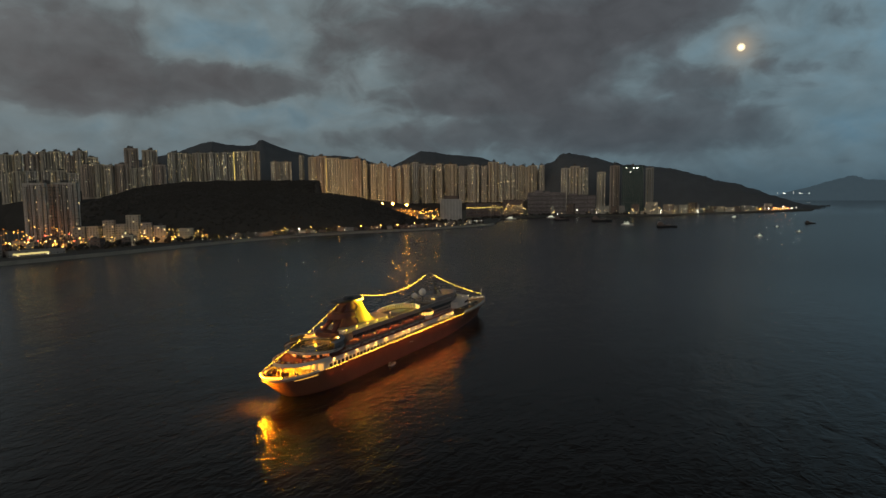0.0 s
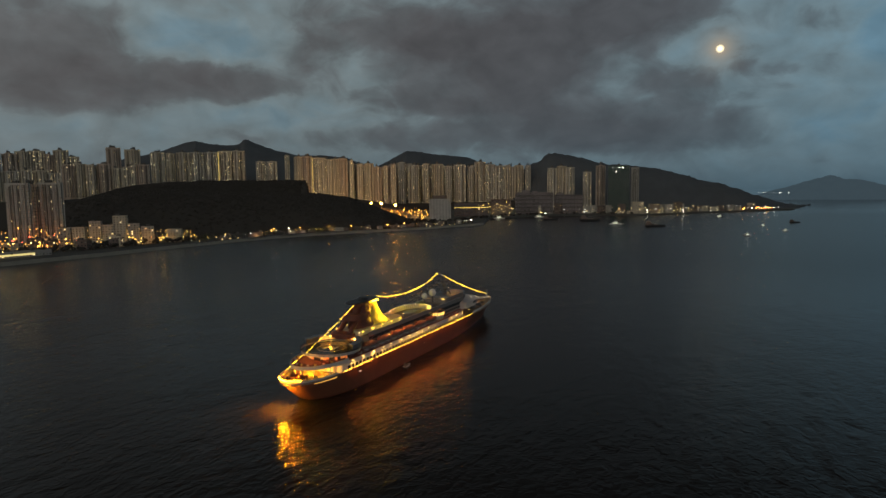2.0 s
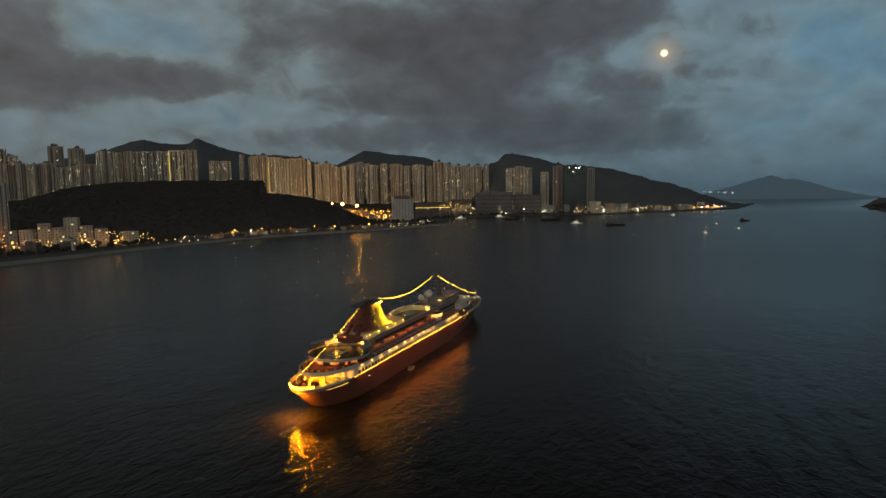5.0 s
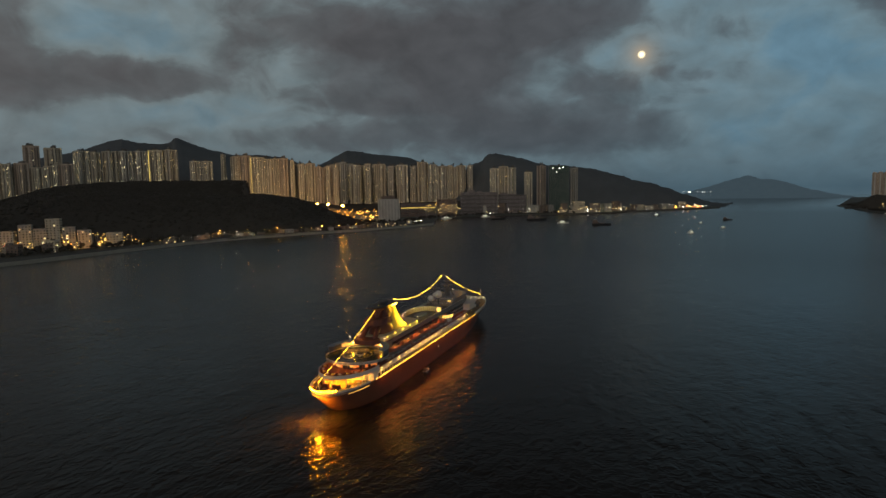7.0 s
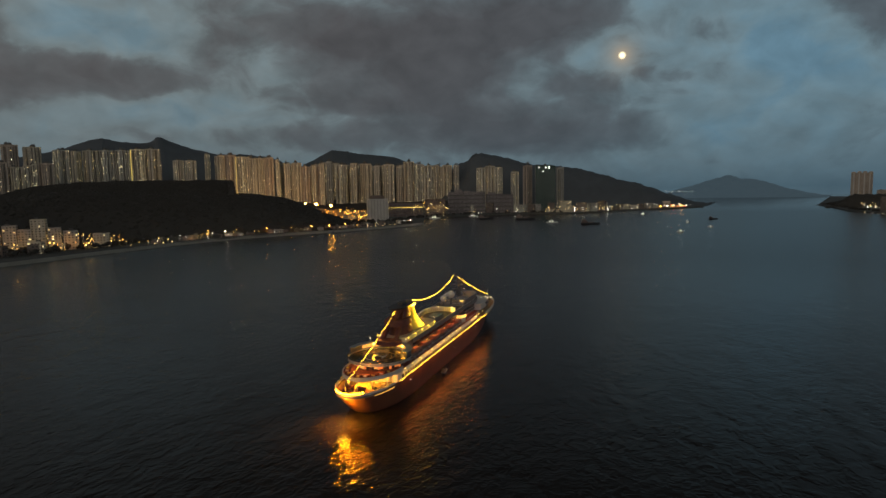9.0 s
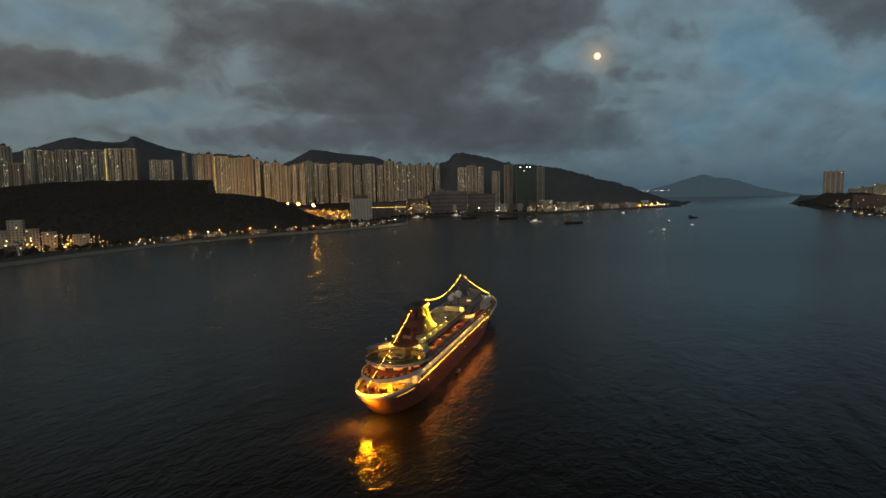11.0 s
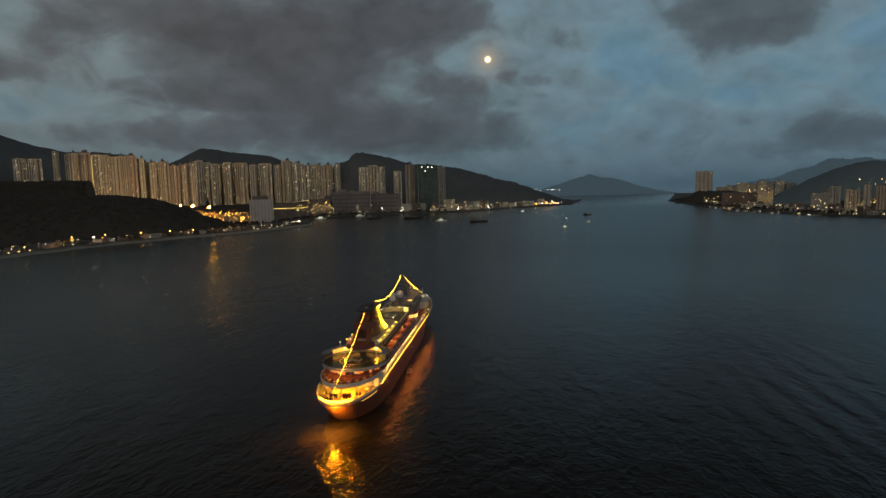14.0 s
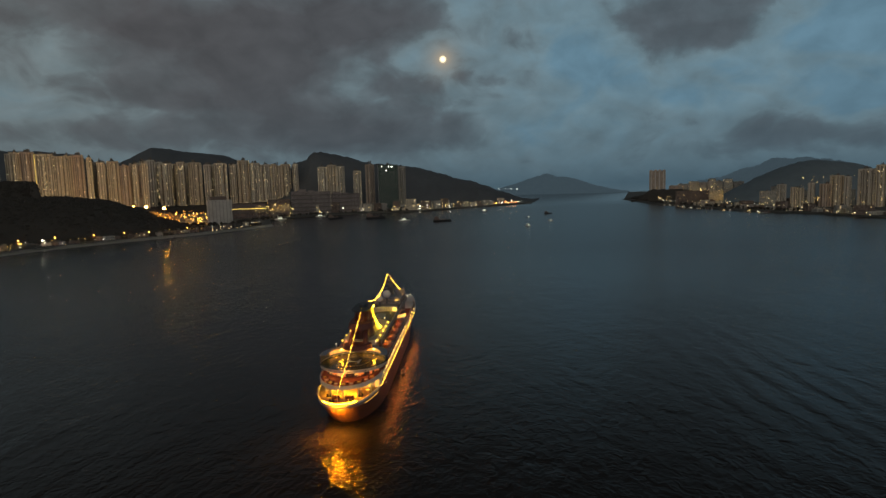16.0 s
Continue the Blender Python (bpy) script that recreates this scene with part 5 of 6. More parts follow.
rng = random.Random(12)
for a in range(-64, 65, 16):
    x, y = 8.9 * math.sin(radians(a)), -21.5 - 13.6 * math.cos(radians(a))
    table = Mesh().box(x - 0.5, x + 0.5, y - 0.5, y + 0.5, Z_BOAT + 0.68, Z_BOAT + 0.75)
    table.tube([(x, y, Z_BOAT), (x, y, Z_BOAT + 0.7)], 0.08, 6)
    part("terrace_table", table, WHITE if a % 32 else FUNNEL, ship, "small terrace table")
    for q in (-1.1, 1.1):
        seat = Mesh().box(x + q - 0.28, x + q + 0.28, y - 0.28, y + 0.28, Z_BOAT + 0.2, Z_BOAT + 0.5)
        seat.box(x + q - 0.28, x + q + 0.28, y + 0.22, y + 0.28, Z_BOAT + 0.5, Z_BOAT + 0.95)
        part("terrace_chair", seat, RUST, ship, "maroon terrace chair")
for y, z in ((-12, 8.6), (39, 7.6), (74, 8.6), (92, 8.9)):
    for side in (1, -1):
        h, yy = shell((y + 40) / 177.0, z)
        part("hull_lamp", Mesh().ball((side * (h + 0.05), yy, z), 0.10, 4, 7), WHITE_BULB, ship, "small white lamp on the hull side")

# ---- helicopter deck at the stern
HY, HR = -17.5, 11.6
ring = [(HR * math.cos(2 * math.pi * k / 64), HY + HR * math.sin(2 * math.pi * k / 64)) for k in range(64)]
mesh = Mesh()
mesh.slab([(x * 0.80, HY + (y - HY) * 0.80) for x, y in ring], Z_BOAT, 17.4)
part("aft_saloon", mesh, RUST, ship, "dark red saloon under the helicopter deck")
rng = random.Random(31)
for k in range(26):
    a = -math.pi * (0.05 + 0.90 * k / 25)
    wide, low = rng.uniform(0.3, 0.62), rng.uniform(15.3, 15.9)
    o = part("saloon_window", Mesh().box(-wide, wide, -0.08, 0.08, low - 16.2, 0.75), rng.choice((RED_ROOM, RED_ROOM, HANGAR, DARK_GLASS)), ship)
    o.matrix_basis = pose(HR * 0.803 * math.cos(a), HY + HR * 0.803 * math.sin(a), 16.2, 0, 0, math.degrees(a) - 90)
mesh = Mesh()
mesh.slab(ring, 17.4, 17.8)
part("helideck", mesh, GREEN_DECK, ship, "green painted helicopter deck")
mesh = Mesh()
mesh.band(ring, 17.2, 18.2, 0.2, True)
part("helideck_edge", mesh, WHITE, ship, "pale helicopter deck rim")
mesh = Mesh()
for k in range(64):
    x, y = ring[k]
    if y < HY + 2:
        mesh.box(x * 1.01 - 0.12, x * 1.01 + 0.12, HY + (y - HY) * 1.01 - 0.12, HY + (y - HY) * 1.01 + 0.12, 18.2, 19.0)
part("helideck_fence", mesh, BLACK, ship, kind="stuff")
mesh = Mesh()
mesh.box(-2.2, -1.5, HY - 2.2, HY + 2.2, 17.8, 17.83)
mesh.box(1.5, 2.2, HY - 2.2, HY + 2.2, 17.8, 17.83)
mesh.box(-1.5, 1.5, HY - 0.35, HY + 0.35, 17.8, 17.83)
part("landing_letter", mesh, WHITE, ship, "white painted letter H")
mesh = Mesh()
mesh.band([(5.6 * math.cos(2 * math.pi * k / 48), HY + 5.6 * math.sin(2 * math.pi * k / 48)) for k in range(48)], 17.8, 17.825, 0.3, True)
part("landing_circle", mesh, DECK, ship, "painted landing circle")
# curved screen round the fore half of the deck
arc = [(HR * 1.0 * math.cos(a), HY + HR * 1.0 * math.sin(a)) for a in [radians(-8 + 196 * k / 40) for k in range(41)]]
mesh = Mesh()
mesh.band(arc, 18.0, 20.4, 0.25)
part("wind_screen", mesh, GREY_DECK, ship, "grey curved wind screen")
for a in range(30, 152, 9):
    o = part("hangar_window", Mesh().box(-0.78, 0.78, -0.06, 0.06, -0.6, 0.6), HANGAR, ship, "dim golden lit window")
    o.matrix_basis = pose((HR - 0.36) * math.cos(radians(a)), HY + (HR - 0.36) * math.sin(radians(a)), 19.1, 0, 0, a - 90)
mesh = Mesh()
mesh.band([(x * 1.02, HY + (y - HY) * 1.02) for x, y in arc], 20.4, 20.65, 2.4)
part("screen_walkway", mesh, BLUE_DECK, ship, "blue-grey curved walkway")
for x, y in ((-5.9, -10.2), (5.9, -10.2)):
    flood = part("deck_flood", Mesh().ball((x, y, 20.1), 0.3, 5, 8), DECK_BULB, ship, "bright deck floodlight")
    part("flood_post", Mesh().tube([(x, y, 17.8), (x, y, 19.85)], 0.09), WHITE, flood)

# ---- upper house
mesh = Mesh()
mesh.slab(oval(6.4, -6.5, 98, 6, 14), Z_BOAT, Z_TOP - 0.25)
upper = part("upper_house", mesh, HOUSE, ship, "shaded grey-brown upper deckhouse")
pane2 = Mesh().box(-0.07, 0.07, -0.7, 0.7, -0.5, 0.5).data("house_window", DARK_GLASS)
pane3 = Mesh().box(-0.07, 0.07, -0.7, 0.7, -0.5, 0.5).data("house_window", CABIN)
pane4 = Mesh().box(-0.07, 0.07, -1.05, 1.05, -1.15, 1.15).data("tall_window", DARK_GLASS)
rng = random.Random(5)
for side in (1, -1):
    for k in range(38):
        o = part("house_window", pane3 if rng.random() < 0.10 else pane2, None, upper)
        o.location = (side * 6.42, 0 + k * 2.3, 16.4)
        o = part("tall_window", pane4, None, upper)
        o.location = (side * 6.42, 0 + k * 2.3, 18.75)
mesh = Mesh()
mesh.slab(oval(7.2, -7.5, 99, 7, 15), Z_TOP - 0.25, Z_TOP)
part("sun_deck", mesh, DARK_DECK, ship, "brown planked sun deck")
for side in (1, -1):
    mesh = Mesh()
    for y in range(0, 84, 3):
        mesh.box(side * 7.0 - 0.05, side * 7.0 + 0.05, y - 0.05, y + 0.05, Z_TOP, Z_TOP + 1.05)
    for z in (0.4, 0.75, 1.05):
        mesh.tube([(side * 7.0, -1, Z_TOP + z), (side * 7.0, 84, Z_TOP + z)], 0.05, 4)
    part("sun_deck_rail", mesh, WHITE, ship)
    part("sun_deck_screen", Mesh().box(side * 7.3 - 0.06, side * 7.3 + 0.06, -3, 87, Z_TOP - 1.0, Z_TOP + 0.75), SCREEN, ship, "grey screen along the sun deck")

# ---- funnel: a pale plinth with wall lamps, a swept yellow casing, maroon works aft, a black cap
plinth = part("funnel_plinth", Mesh().slab(oval(6.2, -8, 29, 3, 5), Z_TOP, 22.4, 0.98), CREAM_PAINT, ship, "cream plinth house under the funnel")
for side in (1, -1):
    for k in range(5):
        y = -5.5 + 7.2 * k
        globe = part("plinth_lamp", Mesh().ball((side * 6.5, y, 22.2), 0.32, 5, 8), GLOBE, plinth, "glowing yellow wall lamp")
        part("lamp_arm", Mesh().box(min(side * 6.0, side * 6.4), max(side * 6.0, side * 6.4), y - 0.07, y + 0.07, 22.1, 22.25), WHITE, ship)
funnel = part("funnel", Mesh(), FUNNEL, ship, "floodlit yellow funnel")
casing = Mesh()
rows = []
for i in range(19):
    k = i / 18
    y0 = 4.6 + 1.6 * k
    y1 = 19.8 - 8.5 * k ** 0.72
    hw = 4.3 - 1.7 * k ** 0.8 + 0.9 * (1 - k) ** 4
    y1 += 1.2 * (1 - k) ** 4
    z = 22.35 + 10.1 * k
    rows.append([(hw * math.sin(a), (y0 + y1) / 2 - (y1 - y0) / 2 * math.cos(a), z) for a in [2 * math.pi * j / 28 for j in range(29)]])
casing.grid(rows)
part("funnel_casing", casing, FUNNEL, funnel, "floodlit yellow casing", smooth=True)
aft = Mesh()
for side in (1, -1):
    aft.tube([(side * 3.0, -11.0, Z_TOP), (side * 2.4, -5.0, 25.0), (side * 1.6, 1.0, 31.5)], [1.1, 1.0, 0.8], 8)
rows = []
for i in range(25):
    k = i / 24
    # a maroon fairing that laps round the casing in waves
    y0 = -5.0 + 4.4 * k
    y1 = 8.3 + 1.7 * math.sin(k * 10.0 + 0.9) - 0.8 * k
    hw = 4.5 - 1.55 * k ** 0.8
    rows.append([(hw * math.sin(a), (y0 + y1) / 2 - (y1 - y0) / 2 * math.cos(a), 22.35 + 10.2 * k) for a in [2 * math.pi * j / 24 for j in range(25)]])
aft.grid(rows)
part("funnel_aft", aft, RUST, funnel, "maroon aft casing and stays", smooth=True)
pod = Mesh()
pod.slab(oval(4.7, -7.5, 6.5, 5, 4), 26.3, 28.6, 0.9)
part("funnel_pod", pod, RUST, funnel, "maroon rounded platform")
cap = Mesh()
cap.slab(oval(3.3, -5.6, 12.8, 5, 4), 32.6, 33.05, 1.03)
cap.slab(oval(1.7, 1.5, 7.5, 3, 3), 33.05, 34.1, 0.9)
part("funnel_cap", cap, BLACK, funnel, "black overhanging cap")
for a in range(8):
    x, y = 3.1 * math.sin(radians(20 + a * 12)), 8.0 + 5.0 * math.cos(radians(20 + a * 12))
    part("cap_light", Mesh().box(x - 0.3, x + 0.3, y - 0.3, y + 0.3, 32.0, 32.42), BULBS, funnel, "golden lamp under the cap")
part("funnel_house", Mesh().slab(oval(5.2, -14, -7.6, 4, 1), Z_TOP, 22.2, 0.95), RUST, ship, "maroon house aft of the funnel")

# ---- pool deck with its curved screen, open aft and to starboard
mesh = Mesh()
mesh.slab(oval(4.8, 32, 51, 5, 5), Z_TOP, Z_TOP + 0.06)
part("pool_surround", mesh, GREY_DECK, ship, "grey pool surround")
way = [(-4.6, 33.0, 0), (-5.5, 38.5, 0), (-5.7, 44.0, 0), (-4.6, 49.0, 0), (-1.6, 52.2, 0), (2.6, 52.8, 0), (6.6, 52.0, 0)]
line = [tuple(spline(way, k / 48))[:2] for k in range(49)]
screen = part("pool_screen", Mesh().band(line, Z_TOP, Z_TOP + 2.0, 0.25), WHITE, ship, "white curved screen round the pool, lit yellow")
part("screen_cap", Mesh().band([(x * 1.01, y + 0.1) for x, y in line], Z_TOP + 2.0, Z_TOP + 2.2, 0.7), WHITE, screen)
for k in range(2, 47, 2):
    x, y = line[k]
    dx_, dy_ = line[k + 1][0] - line[k - 1][0], line[k + 1][1] - line[k - 1][1]
    o = part("screen_rib", Mesh().box(-0.1, 0.1, -0.16, 0.16, 0, 1.9), HOUSE, screen)
    o.matrix_basis = pose(x + 0.2 * dy_ / math.hypot(dx_, dy_), y - 0.2 * dx_ / math.hypot(dx_, dy_), Z_TOP + 0.03, 0, 0, math.degrees(math.atan2(dy_, dx_)))
for k in (6, 20, 31, 44):
    x, y = line[k]
    part("screen_lamp", Mesh().ball((x * 0.97, y - 0.3, Z_TOP + 2.35), 0.14, 4, 6), WHITE_BULB, screen, "small white lamp")
part("screen_window", Mesh().box(4.6, 6.2, 51.7, 51.95, Z_TOP + 0.3, Z_TOP + 1.9), CABIN, screen, "lit yellow window")
mesh = Mesh()
mesh.slab(oval(2.2, 38, 47, 2.2, 2.2), Z_TOP + 0.05, Z_TOP + 0.5)
part("pool", mesh, BLUE_DECK, ship, "small raised pool")

# ---- round bar canopy, fore house, bridge and mast
mesh = Mesh()
mesh.slab([(6.2 + 3.8 * math.cos(2 * math.pi * k / 24), 58.5 + 4.6 * math.sin(2 * math.pi * k / 24)) for k in range(24)], Z_BOAT + 3.6, Z_BOAT + 4.4, 0.7)
part("bar_canopy", mesh, BLACK, ship, "black round canopy")
mesh = Mesh()
mesh.slab([(6.2 + 3.2 * math.cos(2 * math.pi * k / 24), 58.5 + 4.0 * math.sin(2 * math.pi * k / 24)) for k in range(24)], Z_BOAT, Z_BOAT + 3.6)
part("bar_house", mesh, WHITE, ship)
mesh = Mesh()
for k in range(9):
    a = radians(-150 + k * 22)
    x, y = 6.2 + 3.25 * math.cos(a), 58.5 + 4.05 * math.sin(a)
    mesh.box(x - 0.3, x + 0.3, y - 0.3, y + 0.3, Z_BOAT + 2.0, Z_BOAT + 3.2)
part("bar_glazing", mesh, CABIN, ship, "lit yellow bar windows", kind="stuff")
for n, y in enumerate((65.5, 67.5, 69.3)):
    step = part("fore_terrace", Mesh().slab(oval(6.3, y, 80, 1.5, 3), Z_TOP + 0.9 * n, Z_TOP + 0.9 * n + 0.85), HOUSE, ship, "stepped terrace with shade toned into its paint")
    rail = Mesh()
    for q in (0.45, 0.9):
        rail.tube([(-6.1, y + 0.3, Z_TOP + 0.9 * n + 0.85 + q), (6.1, y + 0.3, Z_TOP + 0.9 * n + 0.85 + q)], 0.06, 4)
    for q in range(-6, 7, 2):
        rail.box(q - 0.05, q + 0.05, y + 0.25, y + 0.35, Z_TOP + 0.9 * n + 0.85, Z_TOP + 0.9 * n + 1.75)
    part("terrace_rail", rail, WHITE, step)
mesh = Mesh()
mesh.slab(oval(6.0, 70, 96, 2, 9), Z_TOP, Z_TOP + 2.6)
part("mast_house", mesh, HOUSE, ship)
mesh = Mesh()
mesh.slab(oval(6.4, 69.5, 97, 2, 10), Z_TOP + 2.6, Z_TOP + 2.85)
part("mast_house_roof", mesh, BLUE_DECK, ship, "blue-grey roof")
mesh = Mesh()
mesh.slab(oval(9.6, 84, 108, 3, 13), Z_BOAT, 18.2)
mesh.slab(oval(9.9, 83.5, 108.5, 3, 13), 18.2, 18.5)
part("bridge", mesh, WHITE, ship, "white navigating bridge")
mesh = Mesh()
mesh.band([p for p in oval(9.66, 84, 108.08, 3, 13, 16) if p[1] > 92], 16.4, 17.6, 0.05)
part("bridge_glazing", mesh, DARK_GLASS, ship, "dark bridge windows")
part("mast_house_doorway", Mesh().box(3.2, 5.0, 69.4, 70.1, Z_TOP + 0.4, Z_TOP + 2.4), CABIN, ship, "lit yellow doorway")
part("mast_house_doorway", Mesh().box(-5.0, -4.0, 69.4, 70.1, Z_TOP + 0.8, Z_TOP + 1.8), CABIN, ship, "lit yellow doorway")
mast = part("mast", Mesh().tube([(0, 79.5, Z_TOP + 2.6), (0, 78.2, 29.0), (0, 77.2, 33.6)], [1.25, 0.8, 0.35], 8), GREY_DECK, ship, "dark grey signal mast")
mesh = Mesh()
for z, b in ((27.0, 3.4), (29.4, 2.6), (31.4, 1.8)):
    mesh.box(-b, b, 77.3, 78.5, z, z + 0.35)
    mesh.box(-0.9, 0.9, 76.4, 79.8, z - 0.5, z - 0.2)
mesh.tube([(-2.6, 81.5, Z_TOP + 2.6), (0, 78.4, 29.5)], 0.32)
mesh.tube([(2.6, 81.5, Z_TOP + 2.6), (0, 78.4, 29.5)], 0.32)
part("mast_yard", mesh, GREY_DECK, mast)
mesh = Mesh()
part("mast_lamp", Mesh().ball((0, 77.2, 33.8), 0.14, 5, 8), WHITE_BULB, mast, "white mast lamp")
part("mast_lamp", Mesh().ball((3.2, 77.9, 27.5), 0.14, 5, 8), WHITE_BULB, mast, "white mast lamp")
for x, y, z, r in ((-0.2, 66.0, 26.4, 1.85), (-3.4, 63.5, 24.6, 1.5), (-4.8, 72.5, 24.8, 1.1)):
    dome = part("radome", Mesh().ball((x, y, z), r, 10, 18), DOME, ship, "white radome", smooth=True)
    part("radome_stand", Mesh().tube([(x, y, Z_TOP), (x, y, z - r * 0.8)], 0.4, 8), GREY_DECK, dome)

# ---- foredeck gear
mesh = Mesh()
for x in (-3.5, 3.5):
    winch = Mesh().tube([(x - 1.4, 116, 12.0), (x + 1.4, 116, 12.0)], 0.9, 10)
    winch.box(x - 1.8, x + 1.8, 115.3, 116.7, Z_DECK, 11.6)
    part("winch", winch, GREY_DECK, ship, "grey mooring winch")
    part("bollard", Mesh().tube([(x * 0.7 - 1.0, 124, 11.7), (x * 0.7 + 1.0, 124, 11.7)], 0.7, 10), GREY_DECK, ship)
part("breakwater_house", Mesh().slab(oval(4.5, 104, 113, 2, 4), Z_DECK, 13.4), GREY_DECK, ship, "grey foredeck house")
mesh = Mesh()
mesh.tube([(-0.6, 137.6, Z_DECK + 1.0), (-0.6, 138.2, 17.2)], [0.18, 0.1])
part("jackstaff", mesh, WHITE, ship)
for x, y, foot, z in ((-6, 100, 18.2, 19.0), (6, 100, 18.2, 19.0), (-4.5, 112, Z_DECK, 13.6), (4.5, 112, Z_DECK, 13.6), (-2, 128, Z_DECK, 13.6), (2, 128, Z_DECK, 13.6), (7.2, 104, 18.2, 19.0), (3.6, 131, Z_DECK, 13.6),
                      (-8, -9, Z_TOP, 22), (-5, -6, Z_TOP, 22.5), (2, -5, Z_TOP, 23), (6, -7, Z_TOP, 22), (-6.5, 12, Z_TOP, 23), (4, 30, Z_TOP, 22.6), (-4, 31, Z_TOP, 22.6)):
    globe = part("deck_lamp", Mesh().ball((x, y, z), 0.22 if y > 90 else 0.16, 4, 7), WHITE_BULB, ship, "small white deck lamp")
    part("lamp_post", Mesh().box(x - 0.06, x + 0.06, y - 0.06, y + 0.06, foot, z), WHITE, globe)


# ---- strings of bulbs from stern to funnel to mast to bow
def bulb_string(a, b, sag, pitch, label):
    a, b = Vector(a), Vector(b)
    n = int((b - a).length / pitch)
    pts = [a.lerp(b, i / n) - Vector((0, 0, 4 * sag * (i / n) * (1 - i / n))) for i in range(n + 1)]
    cable = part("light_string", Mesh().tube([tuple(p) for p in pts[::3]] + [tuple(pts[-1])], 0.05, 4), BLACK, ship, label)
    bulbs = Mesh()
    for p in pts:
        bulbs.ball(tuple(p), 0.095, 4, 6)
    part("bulbs", bulbs, BULBS, cable, "glowing golden bulbs", kind="stuff")


bulb_string((0, -44.1, 15.6), (0, 0.3, 33.0), 0.9, 0.75, "golden light string from stern to funnel")
bulb_string((0.5, 13.2, 33.3), (-0.4, 71.8, 35.2), 3.8, 0.6, "golden light string from funnel to mast")
bulb_string((-0.3, 79.3, 33.2), (-0.6, 137.0, 14.6), 1.1, 0.7, "golden light string from mast to bow")

# ---- lifeboats on their cradles
boat = thing("lifeboat", "maroon-topped enclosed lifeboat on its cradle", "lifeboat", "lifeboats on the boat deck")
hullm, top = Mesh(), Mesh()
rows_h, rows_t = [], []
for i in range(17):
    t = i / 16 * 2 - 1
    w_ = 1.85 * (1 - abs(t) ** 3.2) + 0.02
    rows_h.append([(w_ * math.sin(a), t * 5.1, 1.9 - (1.5 - 0.35 * t * t) * math.cos(a)) for a in [radians(-90 + 180 * j / 8) for j in range(9)]])
    rows_t.append([(w_ * 0.97 * math.cos(a), t * 5.0, 1.9 + (1.05 * (1 - abs(t) ** 4)) * math.sin(a) ** 0.6) for a in [radians(180 * j / 8) for j in range(9)]])
hullm.grid(rows_h)
top.grid(rows_t)
for y in (-2.6, 2.6):
    cradle = Mesh().box(-1.0, 1.0, y - 0.2, y + 0.2, 0, 0.75)
    part("cradle", cradle, WHITE, boat)
    part("davit", Mesh().tube([(-1.95, y, 0), (-2.05, y, 2.7), (-0.7, y, 3.5)], 0.13, 6), HOUSE, boat)
part("boat_hull", hullm, HOUSE, boat, smooth=True)
part("grab_line", Mesh().tube([(1.9 * (1 - abs(t / 8) ** 3.2) + 0.05, t / 8 * 5.0, 1.75) for t in range(-8, 9)], 0.06, 4), BLACK, boat)
canopy = part("canopy", top, ORANGE_BOAT, boat, "maroon canopy", smooth=True)
part("steering_hatch", Mesh().slab(oval(0.55, -4.0, -2.6, 0.3, 0.3, 6), 2.6, 3.25, 0.85), ORANGE_BOAT, canopy)
first_boat = True
for side in (1, -1):
    for y in (-3.5, 7, 17.3, 27.6, 37.9, 48.2):
        m = pose(side * 8.45, y, Z_BOAT, 0, 0, 0 if side > 0 else 180)
        if first_boat:
            boat.matrix_basis = m
            first_boat = False
        else:
            copy_thing(boat, m)


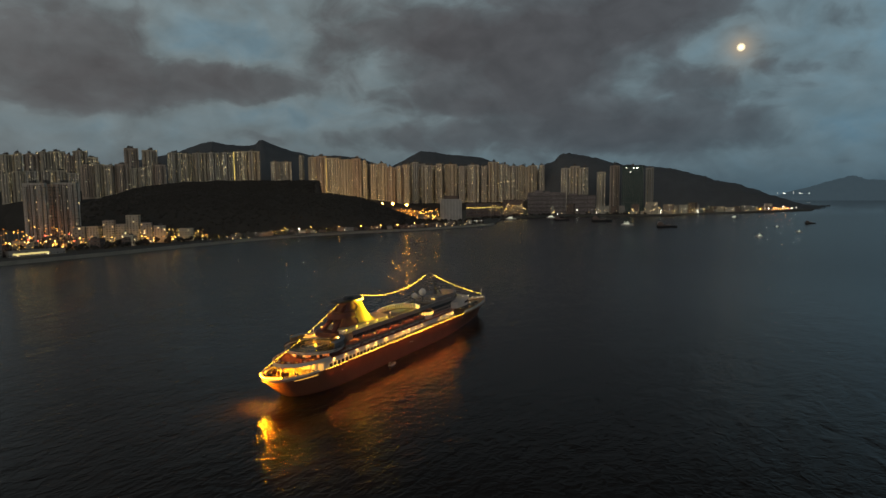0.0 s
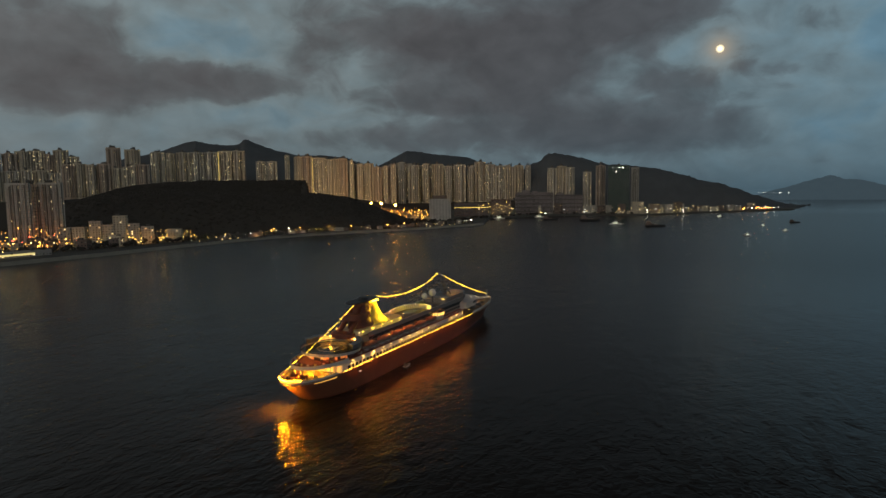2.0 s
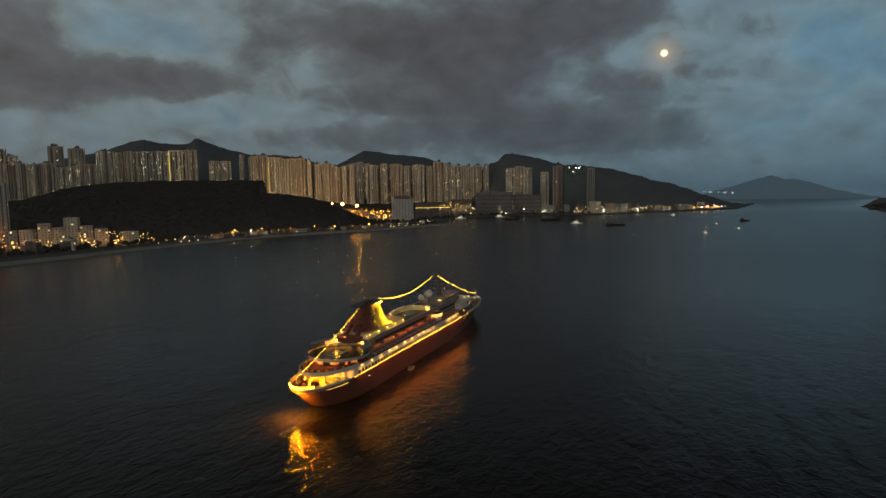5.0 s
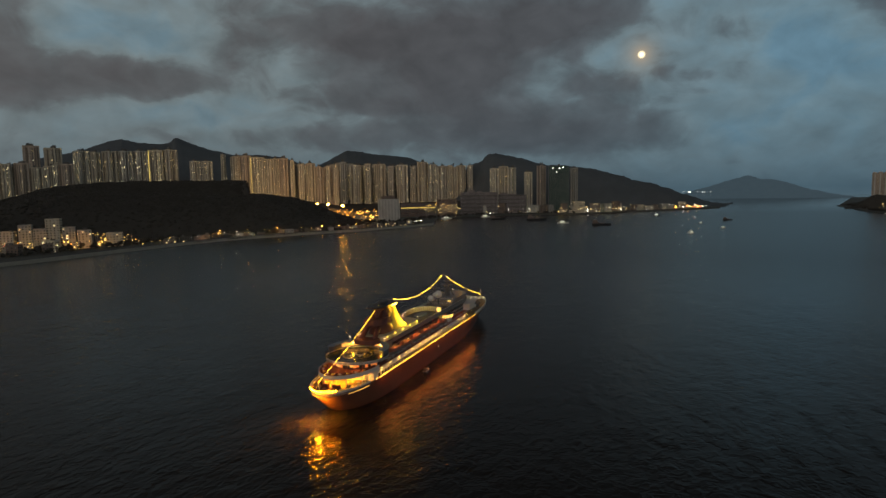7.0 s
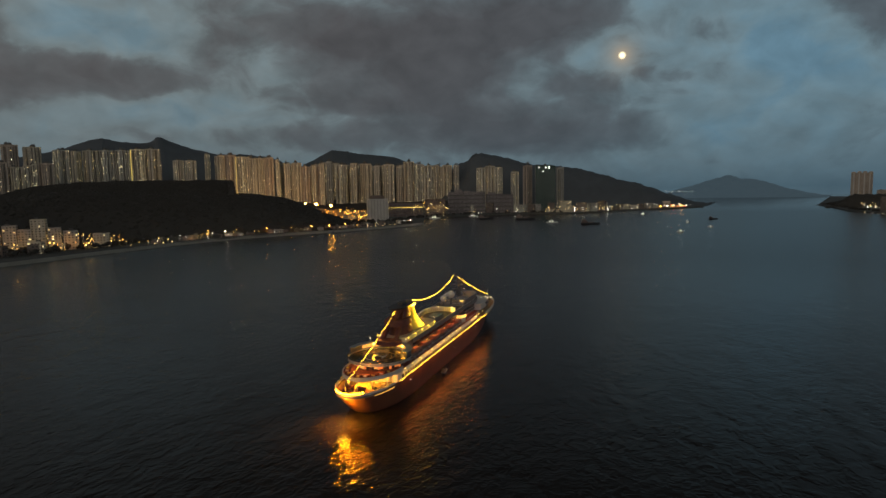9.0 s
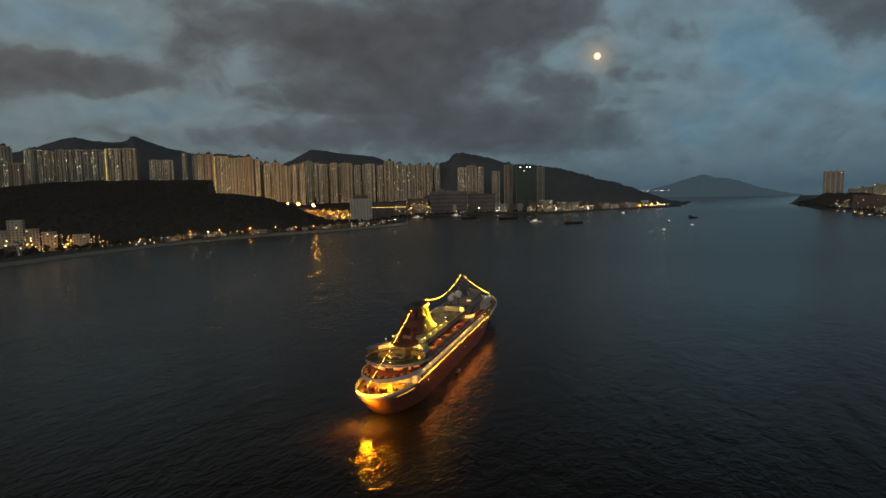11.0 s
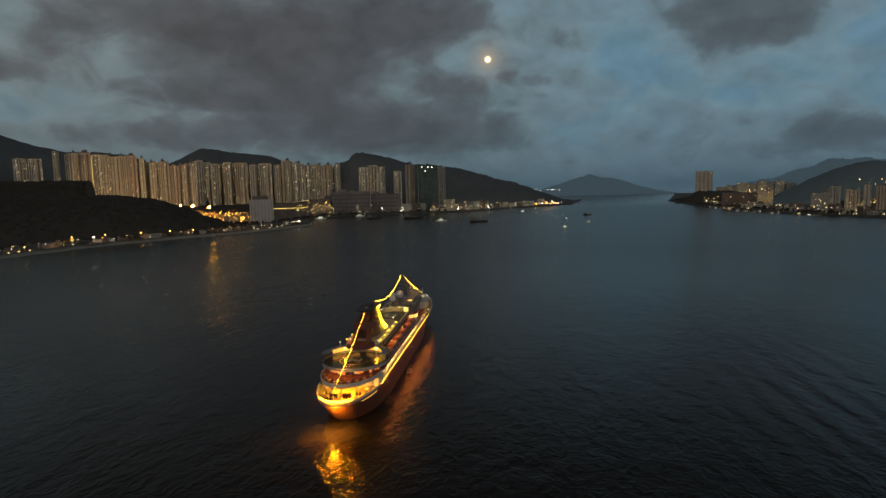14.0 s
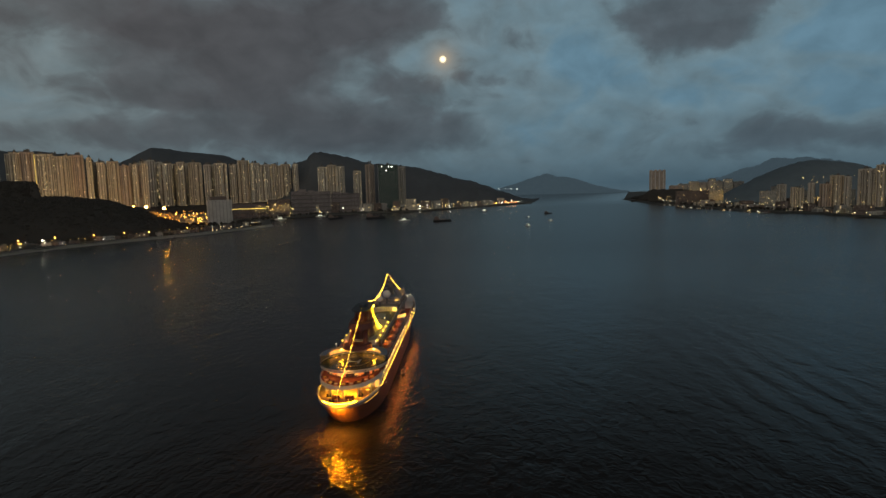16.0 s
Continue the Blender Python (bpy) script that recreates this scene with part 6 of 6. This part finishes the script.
# ---------------------------------------------------------------- small craft
def small_boat(name, label, length, x, y, turn, glow, wall=WHITE, lit=True):
    base = thing(name, label, "boat")
    base.matrix_basis = pose(x, y, SEA_LEVEL, 0, 0, turn)
    h, c = Mesh(), Mesh()
    k = length / 2
    b = length * 0.15
    h.grid([[(s * b * f * max(0.0, 1 - (abs(t) ** 3 if t > 0 else 0.15 * abs(t))), t * k, z) for t in [j / 8 - 1 for j in range(17)]]
            for s, f, z in ((-1, 1.0, length * 0.09), (-1, 0.7, -0.3), (1, 0.7, -0.3), (1, 1.0, length * 0.09))])
    h.slab(oval(b * 0.93, -k * 0.95, k * 0.7, 0.5, k * 0.5, 6), length * 0.05, length * 0.07)
    if lit:
        c.slab(oval(b * 0.7, -k * 0.6, k * 0.3, 0.5, 1.0, 6), length * 0.07, length * 0.19)
        c.slab(oval(b * 0.55, -k * 0.3, k * 0.2, 0.5, 1.0, 6), length * 0.19, length * 0.27)
        c.tube([(0, 0, length * 0.27), (0, 0, length * 0.42)], 0.12)
    else:
        c.slab(oval(b * 0.75, -k * 0.92, -k * 0.30, 0.3, 0.4, 6), length * 0.07, length * 0.20)
        c.slab(oval(b * 0.60, -k * 0.85, -k * 0.45, 0.3, 0.4, 6), length * 0.20, length * 0.28)
        c.tube([(0, -k * 0.6, length * 0.28), (0, -k * 0.6, length * 0.38)], length * 0.005)
        c.box(-b * 0.6, b * 0.6, -k * 0.2, k * 0.25, length * 0.07, length * 0.12)
        # derrick post and its boom
        c.tube([(0, k * 0.35, length * 0.06), (0, k * 0.35, length * 0.34)], length * 0.006)
        c.tube([(0, k * 0.35, length * 0.12), (0, -k * 0.2, length * 0.30)], length * 0.004)
    part("boat_hull", h, wall, base)
    cabin = part("cabin", c, WHITE if lit else BROWN, base)
    if not lit and length > 30:
        part("riding_light", Mesh().ball((0, -k * 0.6, length * 0.38), 0.35, 4, 6), glow, cabin, "small white riding light")
    if lit:
        for y0 in (-k * 0.5, k * 0.1):
            part("mast_light", Mesh().ball((0, y0, length * 0.30), length * 0.014, 4, 6), glow, cabin, "bright white light")
        for sd in (-1, 1):
            for q in range(4):
                part("cabin_window", Mesh().box(sd * b * 0.7 - 0.05, sd * b * 0.7 + 0.05, -k * 0.5 + q * k * 0.2, -k * 0.5 + q * k * 0.2 + k * 0.1, length * 0.10, length * 0.16), glow, cabin)
    return base


small_boat("tender", "small white tender alongside the ship", 5.5, 12.6, 18.5, 4, WHITE_BULB, lit=False)
small_boat("launch", "white launch with bright cabin lights", 16, 145, 868, -40, BOAT_LAMP)
small_boat("launch", "small dark launch with a white light", 11, 173, 1155, -50, BOAT_LAMP, BLACK)
small_boat("launch", "small motor boat with a white light", 12, 205, 1010, -60, BOAT_LAMP)
small_boat("barge", "dark cargo barge with a deckhouse, at anchor", 40, -24, 1078, -80, BOAT_LAMP, BLACK, False)
small_boat("ferry", "small ferry with yellow lit cabin", 26, -114, 1134, -75, BOAT_LAMP)
small_boat("barge", "dark cargo barge moored off the bay", 50, -204, 1273, -80, BOAT_LAMP, BLACK, False)
small_boat("fishing_boat", "dark fishing boat at anchor", 22, 79, 1543, -70, BOAT_LAMP, BLACK)
small_boat("fishing_boat", "dark fishing boat at anchor", 24, 238, 1300, -60, BOAT_LAMP, BLACK, False)
small_boat("barge", "dark barge moored off the bay", 40, -315, 1302, -60, BOAT_LAMP, BLACK, False)
small_boat("ferry", "moored ferry with white lamps", 30, -470, 1330, -60, BOAT_LAMP)
small_boat("ferry", "moored ferry with white lamps", 28, -390, 1440, -70, BOAT_LAMP)

# small craft moored off the far quay
rng = random.Random(44)
for n in range(26):
    p = spline([(660, 1640, 0), (655, 1450, 0), (672, 1230, 0), (700, 1090, 0)], (n + rng.random()) / 26)
    small_boat("moored_boat", "small pale boat moored off the far quay", rng.uniform(9, 18), p.x - rng.uniform(0, 26), p.y, rng.uniform(-30, 60), FAR_WHITE if n % 4 else FAR_LAMP, rng.choice((WHITE, PALE, BROWN)), n % 2 == 0)
